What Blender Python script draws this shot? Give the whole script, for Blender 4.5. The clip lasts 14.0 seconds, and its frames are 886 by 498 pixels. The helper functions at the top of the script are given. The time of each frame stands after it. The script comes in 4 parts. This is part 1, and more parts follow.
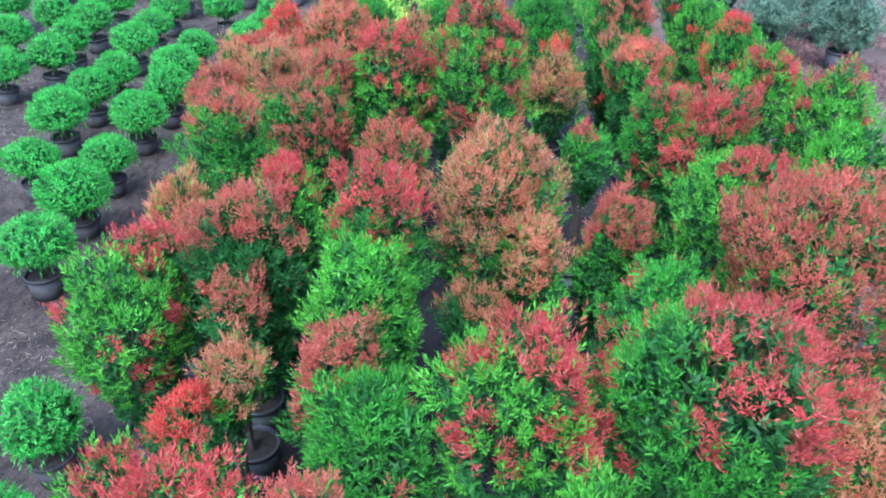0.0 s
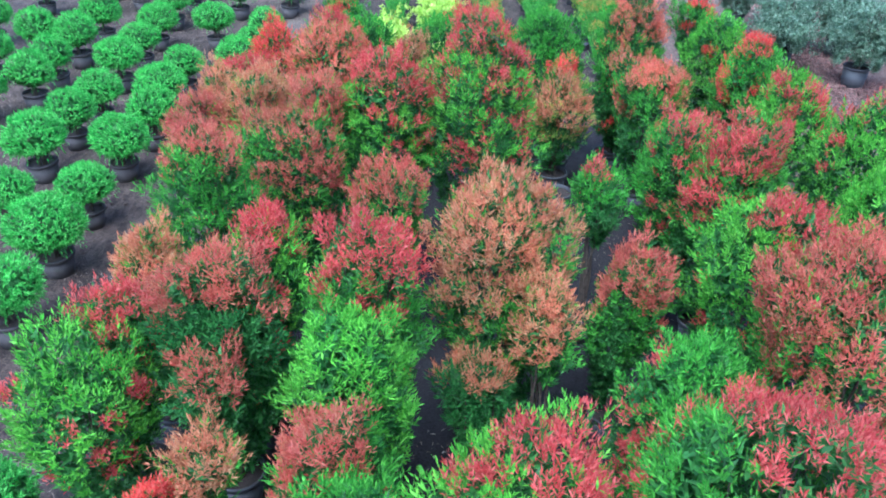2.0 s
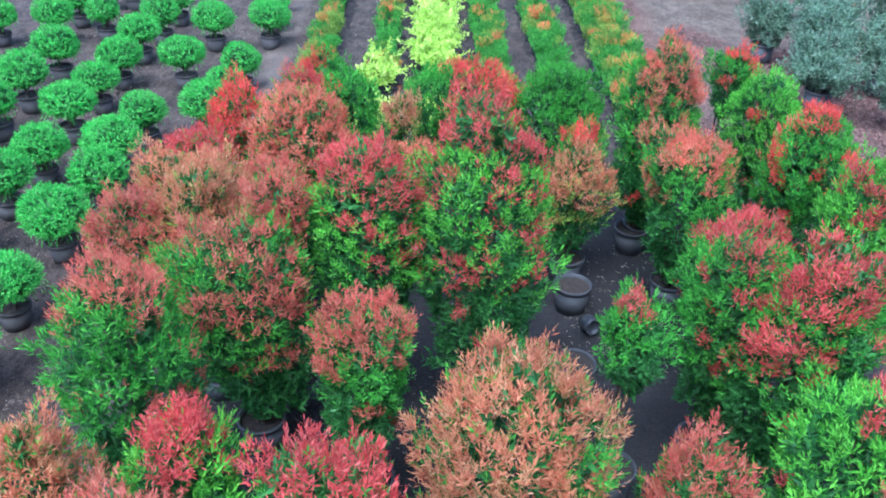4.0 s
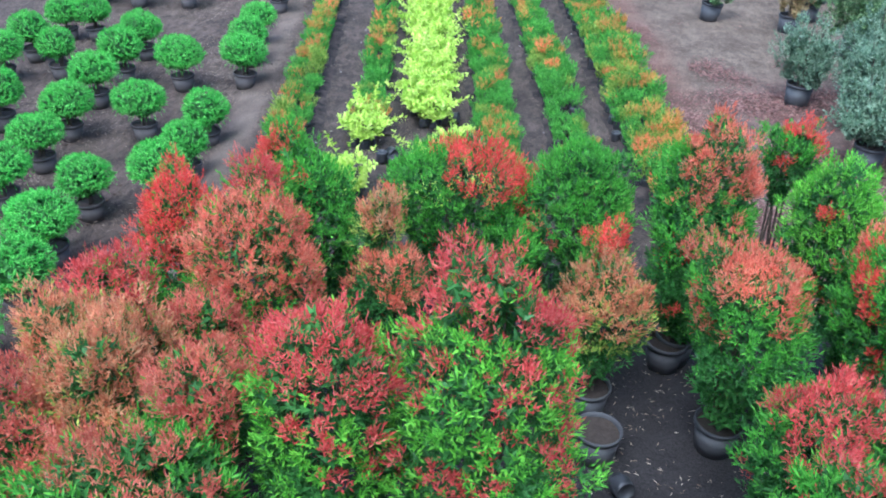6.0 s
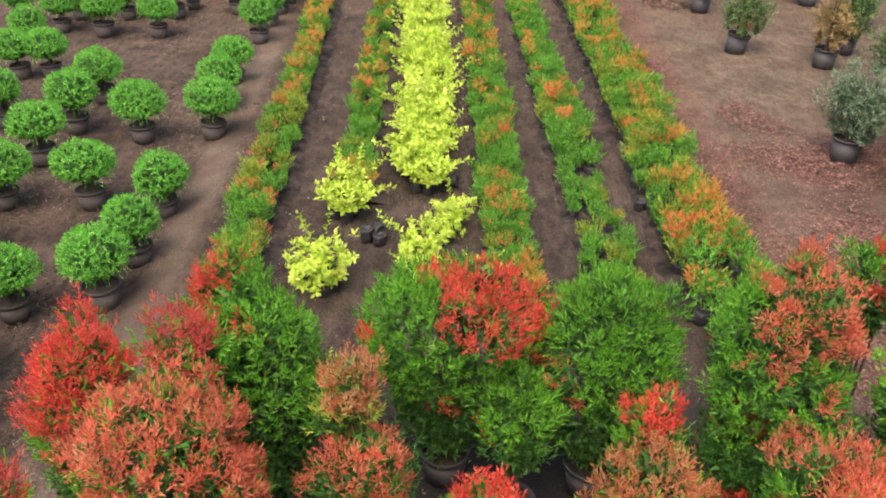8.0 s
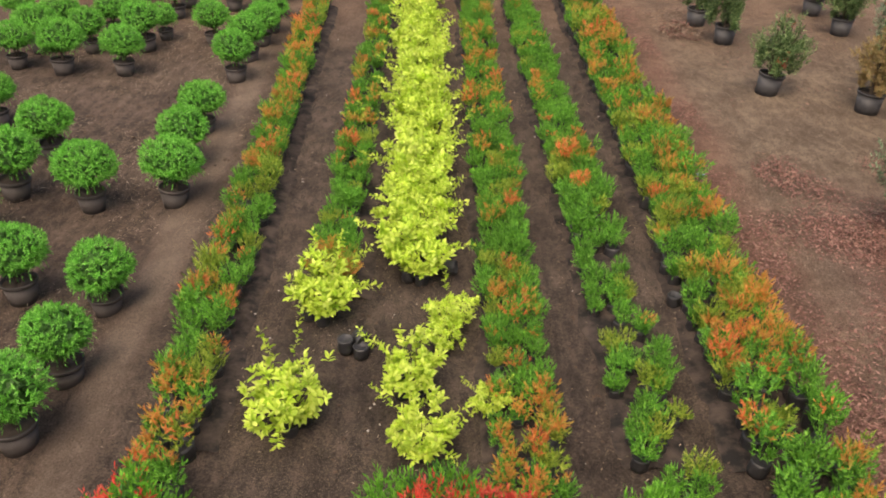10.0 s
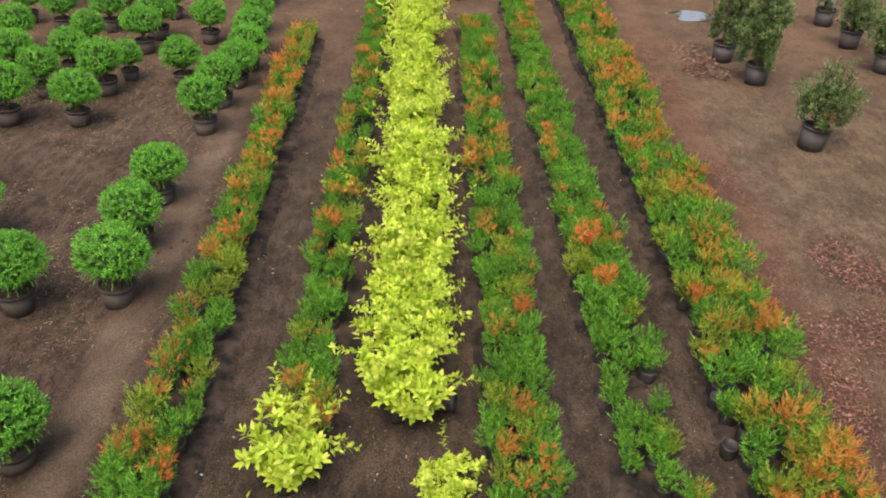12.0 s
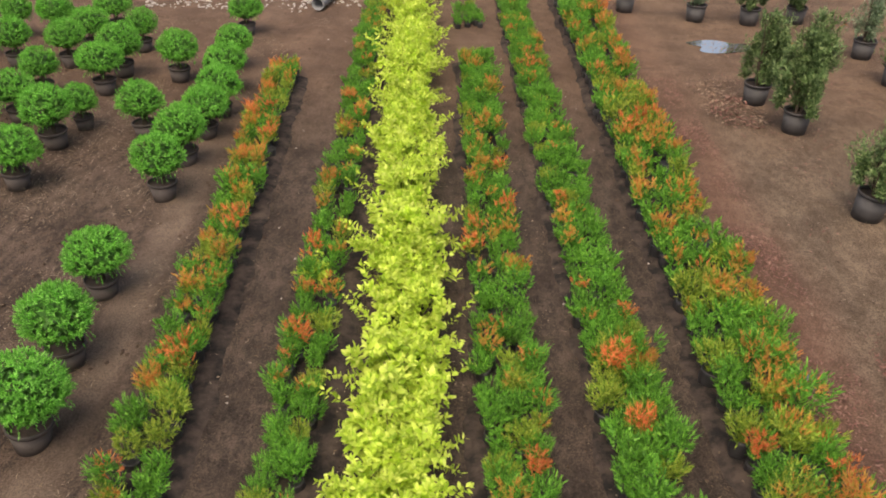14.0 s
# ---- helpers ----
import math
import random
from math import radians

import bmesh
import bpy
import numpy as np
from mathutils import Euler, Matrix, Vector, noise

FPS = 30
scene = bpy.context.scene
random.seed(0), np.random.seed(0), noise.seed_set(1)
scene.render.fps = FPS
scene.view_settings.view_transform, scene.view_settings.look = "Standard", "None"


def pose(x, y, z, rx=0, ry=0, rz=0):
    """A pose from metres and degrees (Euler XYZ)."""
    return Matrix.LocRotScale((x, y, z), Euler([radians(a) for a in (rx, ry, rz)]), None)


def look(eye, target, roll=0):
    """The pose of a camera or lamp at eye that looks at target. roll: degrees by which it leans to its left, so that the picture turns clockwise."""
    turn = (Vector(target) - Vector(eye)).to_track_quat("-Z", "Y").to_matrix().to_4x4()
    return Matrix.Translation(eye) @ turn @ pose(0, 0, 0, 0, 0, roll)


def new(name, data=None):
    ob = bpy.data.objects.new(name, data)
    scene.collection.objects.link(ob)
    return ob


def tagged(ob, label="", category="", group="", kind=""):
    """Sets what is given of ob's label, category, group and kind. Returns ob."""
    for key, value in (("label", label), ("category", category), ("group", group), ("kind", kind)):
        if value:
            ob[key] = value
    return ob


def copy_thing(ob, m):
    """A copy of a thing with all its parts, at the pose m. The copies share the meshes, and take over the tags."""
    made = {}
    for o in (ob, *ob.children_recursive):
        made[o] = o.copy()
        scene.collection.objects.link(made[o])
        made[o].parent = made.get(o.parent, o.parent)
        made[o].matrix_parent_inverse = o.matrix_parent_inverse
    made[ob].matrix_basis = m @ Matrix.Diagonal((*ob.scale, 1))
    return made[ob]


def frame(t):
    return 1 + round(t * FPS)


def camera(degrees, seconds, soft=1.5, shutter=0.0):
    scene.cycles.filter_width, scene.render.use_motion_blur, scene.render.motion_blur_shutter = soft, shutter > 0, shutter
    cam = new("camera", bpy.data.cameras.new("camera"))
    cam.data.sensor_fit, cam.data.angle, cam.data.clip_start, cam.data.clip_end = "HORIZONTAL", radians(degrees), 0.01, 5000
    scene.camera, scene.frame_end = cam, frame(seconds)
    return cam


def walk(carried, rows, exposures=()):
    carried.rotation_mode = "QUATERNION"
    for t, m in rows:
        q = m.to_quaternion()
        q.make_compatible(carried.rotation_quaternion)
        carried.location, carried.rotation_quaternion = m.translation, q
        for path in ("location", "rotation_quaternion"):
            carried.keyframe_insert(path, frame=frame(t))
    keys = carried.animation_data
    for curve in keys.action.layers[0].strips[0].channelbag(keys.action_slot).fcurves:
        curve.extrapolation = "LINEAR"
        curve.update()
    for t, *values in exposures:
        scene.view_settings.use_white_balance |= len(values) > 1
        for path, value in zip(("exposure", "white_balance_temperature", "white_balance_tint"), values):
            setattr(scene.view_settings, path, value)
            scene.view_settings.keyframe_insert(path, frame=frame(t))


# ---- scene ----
cam = camera(57.0, 14.0, soft=1.85)
ROWS = [
    (0.0, 0.000, 0.000, 4.530, 57.86, -1.41, 1.29),
    (0.5, 0.002, 0.045, 4.527, 57.87, -1.41, 1.29),
    (1.0, -0.004, 0.164, 4.528, 57.86, -1.41, 1.29),
    (1.5, -0.009, 0.364, 4.530, 57.87, -1.42, 1.29),
    (2.0, -0.012, 0.711, 4.537, 57.88, -1.42, 1.29),
    (2.5, -0.011, 1.073, 4.541, 57.88, -1.44, 1.29),
    (3.0, -0.014, 1.564, 4.550, 57.89, -1.44, 1.28),
    (5.5, 0.018, 3.876, 4.563, 57.89, -1.52, 1.27),
    (6.0, 0.017, 4.376, 4.565, 57.89, -1.51, 1.28),
    (6.5, 0.018, 4.804, 4.561, 57.90, -1.55, 1.29),
    (7.0, 0.019, 5.297, 4.565, 57.89, -1.56, 1.30),
    (7.5, 0.021, 5.721, 4.571, 57.91, -1.56, 1.31),
    (8.0, 0.023, 6.231, 4.587, 57.90, -1.58, 1.31),
    (10.5, 0.015, 8.519, 4.642, 57.95, -1.66, 1.36),
    (11.0, 0.006, 9.019, 4.657, 57.95, -1.65, 1.36),
    (11.5, 0.001, 9.444, 4.666, 57.97, -1.66, 1.37),
    (12.0, -0.000, 9.964, 4.672, 57.99, -1.67, 1.36),
    (12.5, 0.000, 10.396, 4.677, 57.98, -1.68, 1.37),
    (13.0, -0.004, 10.905, 4.683, 57.99, -1.68, 1.36),
    (13.5, -0.007, 11.338, 4.686, 58.00, -1.71, 1.35),
    (14.0, 0.000, 11.857, 4.700, 57.99, -1.70, 1.38),
]

# white balance and exposure drift from cool to warm over the flight
EXPO = [(0.0, 1.45, 4430, 5), (3.0, 1.46, 4400, 5), (5.5, 1.40, 4440, 4), (6.5, 1.30, 5200, 6), (7.0, 1.22, 5700, 9), (7.5, 1.12, 6200, 12), (8.0, 1.05, 7000, 15), (10.5, 0.67, 7500, 13), (14.0, 0.60, 7500, 13)]
walk(cam, [(t, pose(x, y, z, rx, ry, rz)) for t, x, y, z, rx, ry, rz in ROWS], EXPO)

# ---- light: a bright overcast sky ----
world = bpy.data.worlds.new("overcast_sky")
scene.world = world
world.use_nodes = True
wn = world.node_tree.nodes
sky = wn.new("ShaderNodeTexSky")
sky.sky_type, sky.sun_disc = "NISHITA", False
sky.sun_elevation, sky.sun_rotation = radians(62), radians(200)
sky.air_density, sky.dust_density, sky.ozone_density = 1.0, 6.0, 0.6
wn["Background"].inputs["Strength"].default_value = 0.155
world.node_tree.links.new(sky.outputs[0], wn["Background"].inputs["Color"])
sun = new("sun", bpy.data.lights.new("sun", "SUN"))
sun.data.energy, sun.data.angle, sun.data.color = 1.0, radians(45), (1.0, 0.97, 0.92)
sun.matrix_world = look((-3, -6, 17), (0, 0, 0))



# ---- materials ----
def node_material(name):
    m = bpy.data.materials.new(name)
    m.use_nodes = True
    return m, m.node_tree.nodes, m.node_tree.links, m.node_tree.nodes["Principled BSDF"]


def ramp(nodes, stops):
    r = nodes.new("ShaderNodeValToRGB")
    e = r.color_ramp.elements
    while len(e) < len(stops):
        e.new(0.5)
    for k, (p, c) in zip(e, stops):
        k.position, k.color = p, (*c, 1)
    return r


def noise_node(nodes, links, coord, scale, detail=4.0, rough=0.55):
    n = nodes.new("ShaderNodeTexNoise")
    n.inputs["Scale"].default_value, n.inputs["Detail"].default_value, n.inputs["Roughness"].default_value = scale, detail, rough
    links.new(coord, n.inputs["Vector"])
    return n


def mix_node(nodes, links, a, b, fac, mode="MIX"):
    n = nodes.new("ShaderNodeMix")
    n.data_type, n.blend_type = "RGBA", mode
    for socket, v in ((n.inputs[6], a), (n.inputs[7], b), (n.inputs[0], fac)):
        if isinstance(v, (float, int)):
            socket.default_value = v
        elif isinstance(v, tuple):
            socket.default_value = (*v, 1)
        else:
            links.new(v, socket)
    return n.outputs[2]


def leaf_material(name, cols, rough=0.5, glow=0.25, patch=1.2, second=None):
    """Leaves: each one takes its own tint, larger patches drift in tone, and some shoots bear a second tint."""
    m, nodes, links, bsdf = node_material(name)
    geo = nodes.new("ShaderNodeNewGeometry")
    r = ramp(nodes, [(i / (len(cols) - 1), c) for i, c in enumerate(cols)])
    links.new(geo.outputs["Random Per Island"], r.inputs[0])
    n = noise_node(nodes, links, geo.outputs["Position"], patch * 2.2, 3.0)
    v = ramp(nodes, [(0.3, (0.76, 0.76, 0.76)), (0.7, (1.2, 1.2, 1.2))])
    links.new(n.outputs["Fac"], v.inputs[0])
    base = r.outputs[0]
    if second:
        r2 = ramp(nodes, [(i / (len(second) - 1), c) for i, c in enumerate(second)])
        links.new(geo.outputs["Random Per Island"], r2.inputs[0])
        where = noise_node(nodes, links, geo.outputs["Position"], 5.5, 2.0)
        share = ramp(nodes, [(0.46, (0, 0, 0)), (0.60, (0.9, 0.9, 0.9))])
        links.new(where.outputs["Fac"], share.inputs[0])
        base = mix_node(nodes, links, base, r2.outputs[0], share.outputs[0])
    col = mix_node(nodes, links, base, v.outputs[0], 1.0, "MULTIPLY")
    links.new(col, bsdf.inputs["Base Color"])
    bsdf.inputs["Roughness"].default_value = rough
    bsdf.inputs["Specular IOR Level"].default_value = 0.26
    tr = nodes.new("ShaderNodeBsdfTranslucent")
    links.new(col, tr.inputs["Color"])
    mx = nodes.new("ShaderNodeMixShader")
    mx.inputs[0].default_value = glow
    links.new(bsdf.outputs[0], mx.inputs[1])
    links.new(tr.outputs[0], mx.inputs[2])
    links.new(mx.outputs[0], nodes["Material Output"].inputs["Surface"])
    return m


def rough_material(name, a, b, scale, rough=0.85, bump=0.3, dist=0.01, spec=0.3):
    m, nodes, links, bsdf = node_material(name)
    tc = nodes.new("ShaderNodeTexCoord")
    n1 = noise_node(nodes, links, tc.outputs["Object"], scale, 5)
    n2 = noise_node(nodes, links, tc.outputs["Object"], scale * 6, 4)
    f = mix_node(nodes, links, n1.outputs["Fac"], n2.outputs["Fac"], 0.4)
    r = ramp(nodes, [(0.3, a), (0.7, b)])
    links.new(f, r.inputs[0])
    links.new(r.outputs[0], bsdf.inputs["Base Color"])
    bsdf.inputs["Roughness"].default_value = rough
    bsdf.inputs["Specular IOR Level"].default_value = spec
    bp = nodes.new("ShaderNodeBump")
    bp.inputs["Strength"].default_value, bp.inputs["Distance"].default_value = bump, dist
    links.new(f, bp.inputs["Height"])
    links.new(bp.outputs[0], bsdf.inputs["Normal"])
    return m


def soil_material():
    """Trodden nursery soil: dark moist beds, shade painted under the bushes, tan yard to the east, red-brown litter
    stains.
    """
    m, nodes, links, bsdf = node_material("nursery_soil")
    geo = nodes.new("ShaderNodeNewGeometry")
    pos = geo.outputs["Position"]
    sep = nodes.new("ShaderNodeSeparateXYZ")
    links.new(pos, sep.inputs[0])
    big = noise_node(nodes, links, pos, 0.7, 4)
    drag = nodes.new("ShaderNodeMapping")
    drag.inputs["Scale"].default_value = (1.3, 0.6, 1.0)
    drag.inputs["Rotation"].default_value = (0, 0, -0.03)
    links.new(pos, drag.inputs["Vector"])
    mid = noise_node(nodes, links, drag.outputs[0], 6.0, 9, 0.74)
    fine = noise_node(nodes, links, pos, 60.0, 6, 0.75)

    def mask(lo, hi, src, wobble=0.5):
        a = nodes.new("ShaderNodeMath")
        a.operation = "MULTIPLY_ADD"
        links.new(big.outputs["Fac"], a.inputs[0])
        a.inputs[1].default_value = wobble
        links.new(src, a.inputs[2])
        mr = nodes.new("ShaderNodeMapRange")
        mr.interpolation_type = "SMOOTHSTEP"
        mr.inputs["From Min"].default_value, mr.inputs["From Max"].default_value = lo + wobble / 2, hi + wobble / 2
        links.new(a.outputs[0], mr.inputs["Value"])
        return mr.outputs["Result"]

    moist = ramp(nodes, [(0.40, SOIL_DARK), (0.60, SOIL_BED)])
    links.new(mid.outputs["Fac"], moist.inputs[0])
    left = ramp(nodes, [(0.40, SOIL_LEFT_A), (0.60, SOIL_LEFT_B)])
    links.new(mid.outputs["Fac"], left.inputs[0])
    tan = ramp(nodes, [(0.40, SOIL_YARD_A), (0.60, SOIL_YARD_B)])
    links.new(mid.outputs["Fac"], tan.inputs[0])
    c = mix_node(nodes, links, left.outputs[0], moist.outputs[0], mask(-2.75, -2.3, sep.outputs["X"], 0.3))
    c = mix_node(nodes, links, c, tan.outputs[0], mask(2.9, 3.6, sep.outputs["X"], 0.5))
    # pale crumbs and chaff, thicker in some places than others
    speck = noise_node(nodes, links, pos, 95.0, 3, 0.6)
    where = noise_node(nodes, links, pos, 1.1, 5, 0.6)
    add = nodes.new("ShaderNodeMath")
    add.operation = "MULTIPLY_ADD"
    links.new(where.outputs["Fac"], add.inputs[0])
    add.inputs[1].default_value = 0.35
    links.new(speck.outputs["Fac"], add.inputs[2])
    fl = ramp(nodes, [(0.75, (0, 0, 0)), (0.84, (0.7, 0.7, 0.7))])
    links.new(add.outputs[0], fl.inputs[0])
    c = mix_node(nodes, links, c, (0.20, 0.150, 0.105), fl.outputs[0])
    pit = noise_node(nodes, links, pos, 33.0, 5, 0.7)
    pr = ramp(nodes, [(0.34, (0.45, 0.43, 0.42)), (0.46, (1, 1, 1))])
    links.new(pit.outputs["Fac"], pr.inputs[0])
    c = mix_node(nodes, links, c, pr.outputs[0], 1.0, "MULTIPLY")
    # pale trodden track on the bank beside the westernmost row
    run = nodes.new("ShaderNodeMath")
    run.operation = "MULTIPLY_ADD"
    links.new(sep.outputs["Y"], run.inputs[0])
    run.inputs[1].default_value = 0.055
    links.new(sep.outputs["X"], run.inputs[2])
    band = nodes.new("ShaderNodeMath")
    band.operation = "SUBTRACT"
    links.new(mask(-2.42, -2.18, run.outputs[0], 0.2), band.inputs[0])
    links.new(mask(-1.98, -1.75, run.outputs[0], 0.2), band.inputs[1])
    worn = nodes.new("ShaderNodeMath")
    worn.operation = "MULTIPLY"
    worn.inputs[1].default_value = 0.8
    links.new(band.outputs[0], worn.inputs[0])
    c = mix_node(nodes, links, c, (0.165, 0.124, 0.095), worn.outputs[0])
    # soil colour darkened under the bushes, in place of their shade
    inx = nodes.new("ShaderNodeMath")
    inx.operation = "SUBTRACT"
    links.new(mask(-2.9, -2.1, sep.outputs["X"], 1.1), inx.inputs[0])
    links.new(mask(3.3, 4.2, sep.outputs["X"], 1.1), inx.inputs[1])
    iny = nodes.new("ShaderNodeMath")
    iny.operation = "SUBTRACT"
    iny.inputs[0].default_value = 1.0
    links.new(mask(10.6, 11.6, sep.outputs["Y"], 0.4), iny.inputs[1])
    under_shade = nodes.new("ShaderNodeMath")
    under_shade.operation = "MULTIPLY"
    links.new(inx.outputs[0], under_shade.inputs[0])
    links.new(iny.outputs[0], under_shade.inputs[1])
    c = mix_node(nodes, links, c, SOIL_SHADE, under_shade.outputs[0])
    # washed-down red litter dust along the eastern bed edge
    edge = nodes.new("ShaderNodeMath")
    edge.operation = "SUBTRACT"
    links.new(mask(2.95, 3.15, sep.outputs["X"], 0.25), edge.inputs[0])
    links.new(mask(3.35, 4.1, sep.outputs["X"], 0.5), edge.inputs[1])
    half = nodes.new("ShaderNodeMath")
    half.operation = "MULTIPLY"
    half.inputs[1].default_value = 0.55
    links.new(edge.outputs[0], half.inputs[0])
    beyond = nodes.new("ShaderNodeMath")
    beyond.operation = "MULTIPLY"
    links.new(half.outputs[0], beyond.inputs[0])
    links.new(mask(10.5, 12.5, sep.outputs["Y"], 0.8), beyond.inputs[1])
    c = mix_node(nodes, links, c, (0.165, 0.078, 0.055), beyond.outputs[0])
    # leaf mould beneath the strewn leaves of the yard
    lx = mask(3.5, 4.6, sep.outputs["X"], 1.6)
    ly = nodes.new("ShaderNodeMath")
    ly.operation = "SUBTRACT"
    links.new(lx, ly.inputs[0])
    links.new(mask(15.6, 18.0, sep.outputs["Y"], 2.4), ly.inputs[1])
    ly.use_clamp = True
    mould = nodes.new("ShaderNodeMath")
    mould.operation = "MULTIPLY"
    mould.inputs[1].default_value = 0.6
    links.new(ly.outputs[0], mould.inputs[0])
    c = mix_node(nodes, links, c, (0.165, 0.098, 0.080), mould.outputs[0])
    # the far end of the beds is drier and redder
    dry = mask(20.5, 25.5, sep.outputs["Y"], 2.0)
    hold = nodes.new("ShaderNodeMath")
    hold.operation = "MULTIPLY"
    hold.inputs[1].default_value = 0.7
    links.new(dry, hold.inputs[0])
    c = mix_node(nodes, links, c, SOIL_DRY, hold.outputs[0])
    gr = ramp(nodes, [(0.32, (0.38, 0.38, 0.38)), (0.68, (1.62, 1.62, 1.62))])
    links.new(fine.outputs["Fac"], gr.inputs[0])
    c = mix_node(nodes, links, c, gr.outputs[0], 1.0, "MULTIPLY")
    pat = noise_node(nodes, links, pos, 1.3, 8, 0.66)
    br = ramp(nodes, [(0.38, (0.70, 0.69, 0.69)), (0.60, (1.12, 1.12, 1.12))])
    links.new(pat.outputs["Fac"], br.inputs[0])
    c = mix_node(nodes, links, c, br.outputs[0], 1.0, "MULTIPLY")
    links.new(c, bsdf.inputs["Base Color"])
    bsdf.inputs["Roughness"].default_value = 0.9
    bsdf.inputs["Specular IOR Level"].default_value = 0.25
    crumb = noise_node(nodes, links, pos, 17.0, 7, 0.75)
    hgt = mix_node(nodes, links, crumb.outputs["Fac"], fine.outputs["Fac"], 0.5)
    bp = nodes.new("ShaderNodeBump")
    bp.inputs["Strength"].default_value, bp.inputs["Distance"].default_value = 0.9, 0.06
    links.new(hgt, bp.inputs["Height"])
    links.new(bp.outputs[0], bsdf.inputs["Normal"])
    return m


SOIL_DARK, SOIL_BED = (0.041, 0.032, 0.0265), (0.103, 0.077, 0.062)
SOIL_LEFT_A, SOIL_LEFT_B = (0.050, 0.036, 0.029), (0.124, 0.090, 0.070)
SOIL_YARD_A, SOIL_YARD_B = (0.120, 0.088, 0.061), (0.200, 0.150, 0.108)
SOIL_SHADE = (0.036, 0.031, 0.030)
SOIL_DRY = (0.156, 0.099, 0.066)
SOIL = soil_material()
GREENS = {
    "bright": leaf_material("bright_green_leaves", [(0.086, 0.240, 0.019), (0.150, 0.405, 0.026), (0.255, 0.585, 0.052)], 0.5, 0.35),
    "mid": leaf_material("mid_green_leaves", [(0.063, 0.188, 0.019), (0.105, 0.325, 0.026), (0.183, 0.475, 0.048)], 0.5, 0.35),
    "deep": leaf_material("deep_green_leaves", [(0.034, 0.102, 0.022), (0.054, 0.17, 0.031), (0.093, 0.264, 0.049)], 0.5, 0.35),
    "tinted": leaf_material("tinted_young_leaves", [(0.1, 0.18, 0.021), (0.23, 0.36, 0.045), (0.42, 0.48, 0.083)], 0.5, 0.25),
    "young": leaf_material("young_plant_leaves", [(0.044, 0.141, 0.019), (0.105, 0.315, 0.036), (0.225, 0.524, 0.07)], 0.5, 0.22),
}
REDS = {
    "crimson": leaf_material("crimson_new_leaves", [(0.52, 0.062, 0.054), (0.64, 0.105, 0.088), (0.71, 0.185, 0.150)], 0.45, 0.5, second=[(0.44, 0.04, 0.04), (0.58, 0.085, 0.07), (0.68, 0.2, 0.15)]),
    "scarlet": leaf_material("scarlet_new_leaves", [(0.60, 0.048, 0.036), (0.74, 0.090, 0.064), (0.80, 0.180, 0.125)], 0.45, 0.5),
    "ember": leaf_material("orange_red_new_leaves", [(0.57, 0.100, 0.060), (0.69, 0.168, 0.096), (0.74, 0.272, 0.155)], 0.45, 0.5, second=[(0.56, 0.14, 0.085), (0.66, 0.22, 0.125), (0.71, 0.32, 0.18)]),
    "coral": leaf_material("coral_new_leaves", [(0.49, 0.090, 0.062), (0.60, 0.148, 0.098), (0.66, 0.225, 0.145)], 0.45, 0.5, second=[(0.48, 0.115, 0.064), (0.57, 0.185, 0.100), (0.63, 0.27, 0.15)]),
    "bronze": leaf_material("bronze_new_leaves", [(0.53, 0.150, 0.076), (0.63, 0.230, 0.110), (0.69, 0.330, 0.160)], 0.5, 0.5, second=[(0.52, 0.21, 0.085), (0.62, 0.31, 0.135), (0.68, 0.42, 0.22)]),
    "sunset": leaf_material("red_orange_young_tips", [(0.66, 0.165, 0.062), (0.76, 0.260, 0.090), (0.80, 0.390, 0.135)], 0.5, 0.5),
    "olive": leaf_material("olive_orange_leaves", [(0.68, 0.230, 0.075), (0.66, 0.340, 0.090), (0.52, 0.430, 0.085)], 0.5, 0.5),
}
# older leaves; their dark green also paints the shade low inside crowns
MATURE_SHADE = leaf_material("mature_shade_dark_leaves", [(0.034, 0.096, 0.020), (0.053, 0.155, 0.028), (0.092, 0.240, 0.046)], 0.45, 0.25)
TOPIARY = leaf_material("topiary_leaves", [(0.060, 0.225, 0.028), (0.135, 0.450, 0.050), (0.300, 0.710, 0.145)], 0.5, 0.3, 3.0)
GOLD = leaf_material("golden_leaves", [(0.33, 0.51, 0.050), (0.50, 0.67, 0.082), (0.62, 0.76, 0.125), (0.73, 0.84, 0.200)], 0.5, 0.4, 2.0)
OLIVE = leaf_material("olive_green_leaves", [(0.058, 0.112, 0.038), (0.118, 0.205, 0.066), (0.290, 0.390, 0.175)], 0.55, 0.25)
GREY = leaf_material("grey_green_leaves", [(0.080, 0.135, 0.076), (0.160, 0.245, 0.135), (0.310, 0.390, 0.260)], 0.55, 0.25)
DRY = leaf_material("dry_straw_leaves", [(0.26, 0.17, 0.07), (0.36, 0.26, 0.12), (0.22, 0.20, 0.07)], 0.7, 0.2)
LITTER = leaf_material("fallen_leaves", [(0.105, 0.055, 0.045), (0.21, 0.105, 0.085), (0.34, 0.205, 0.168)], 0.8, 0.1)
CURLED = leaf_material("curled_dry_leaves", [(0.10, 0.062, 0.045), (0.19, 0.125, 0.092), (0.32, 0.24, 0.18)], 0.8, 0.05)
STRAW = leaf_material("straw_bits", [(0.15, 0.105, 0.070), (0.26, 0.195, 0.135), (0.42, 0.35, 0.27)], 0.85, 0.05)
PEBBLE = rough_material("pale_pebbles", (0.30, 0.27, 0.24), (0.58, 0.55, 0.52), 3.0, 0.85, 0.3, 0.01)
CLOD = rough_material("soil_clods", (0.045, 0.030, 0.022), (0.13, 0.09, 0.065), 4.0, 0.95, 0.5, 0.01)
BARK = rough_material("bark", (0.045, 0.032, 0.022), (0.13, 0.10, 0.075), 30.0, 0.9, 0.6, 0.006)
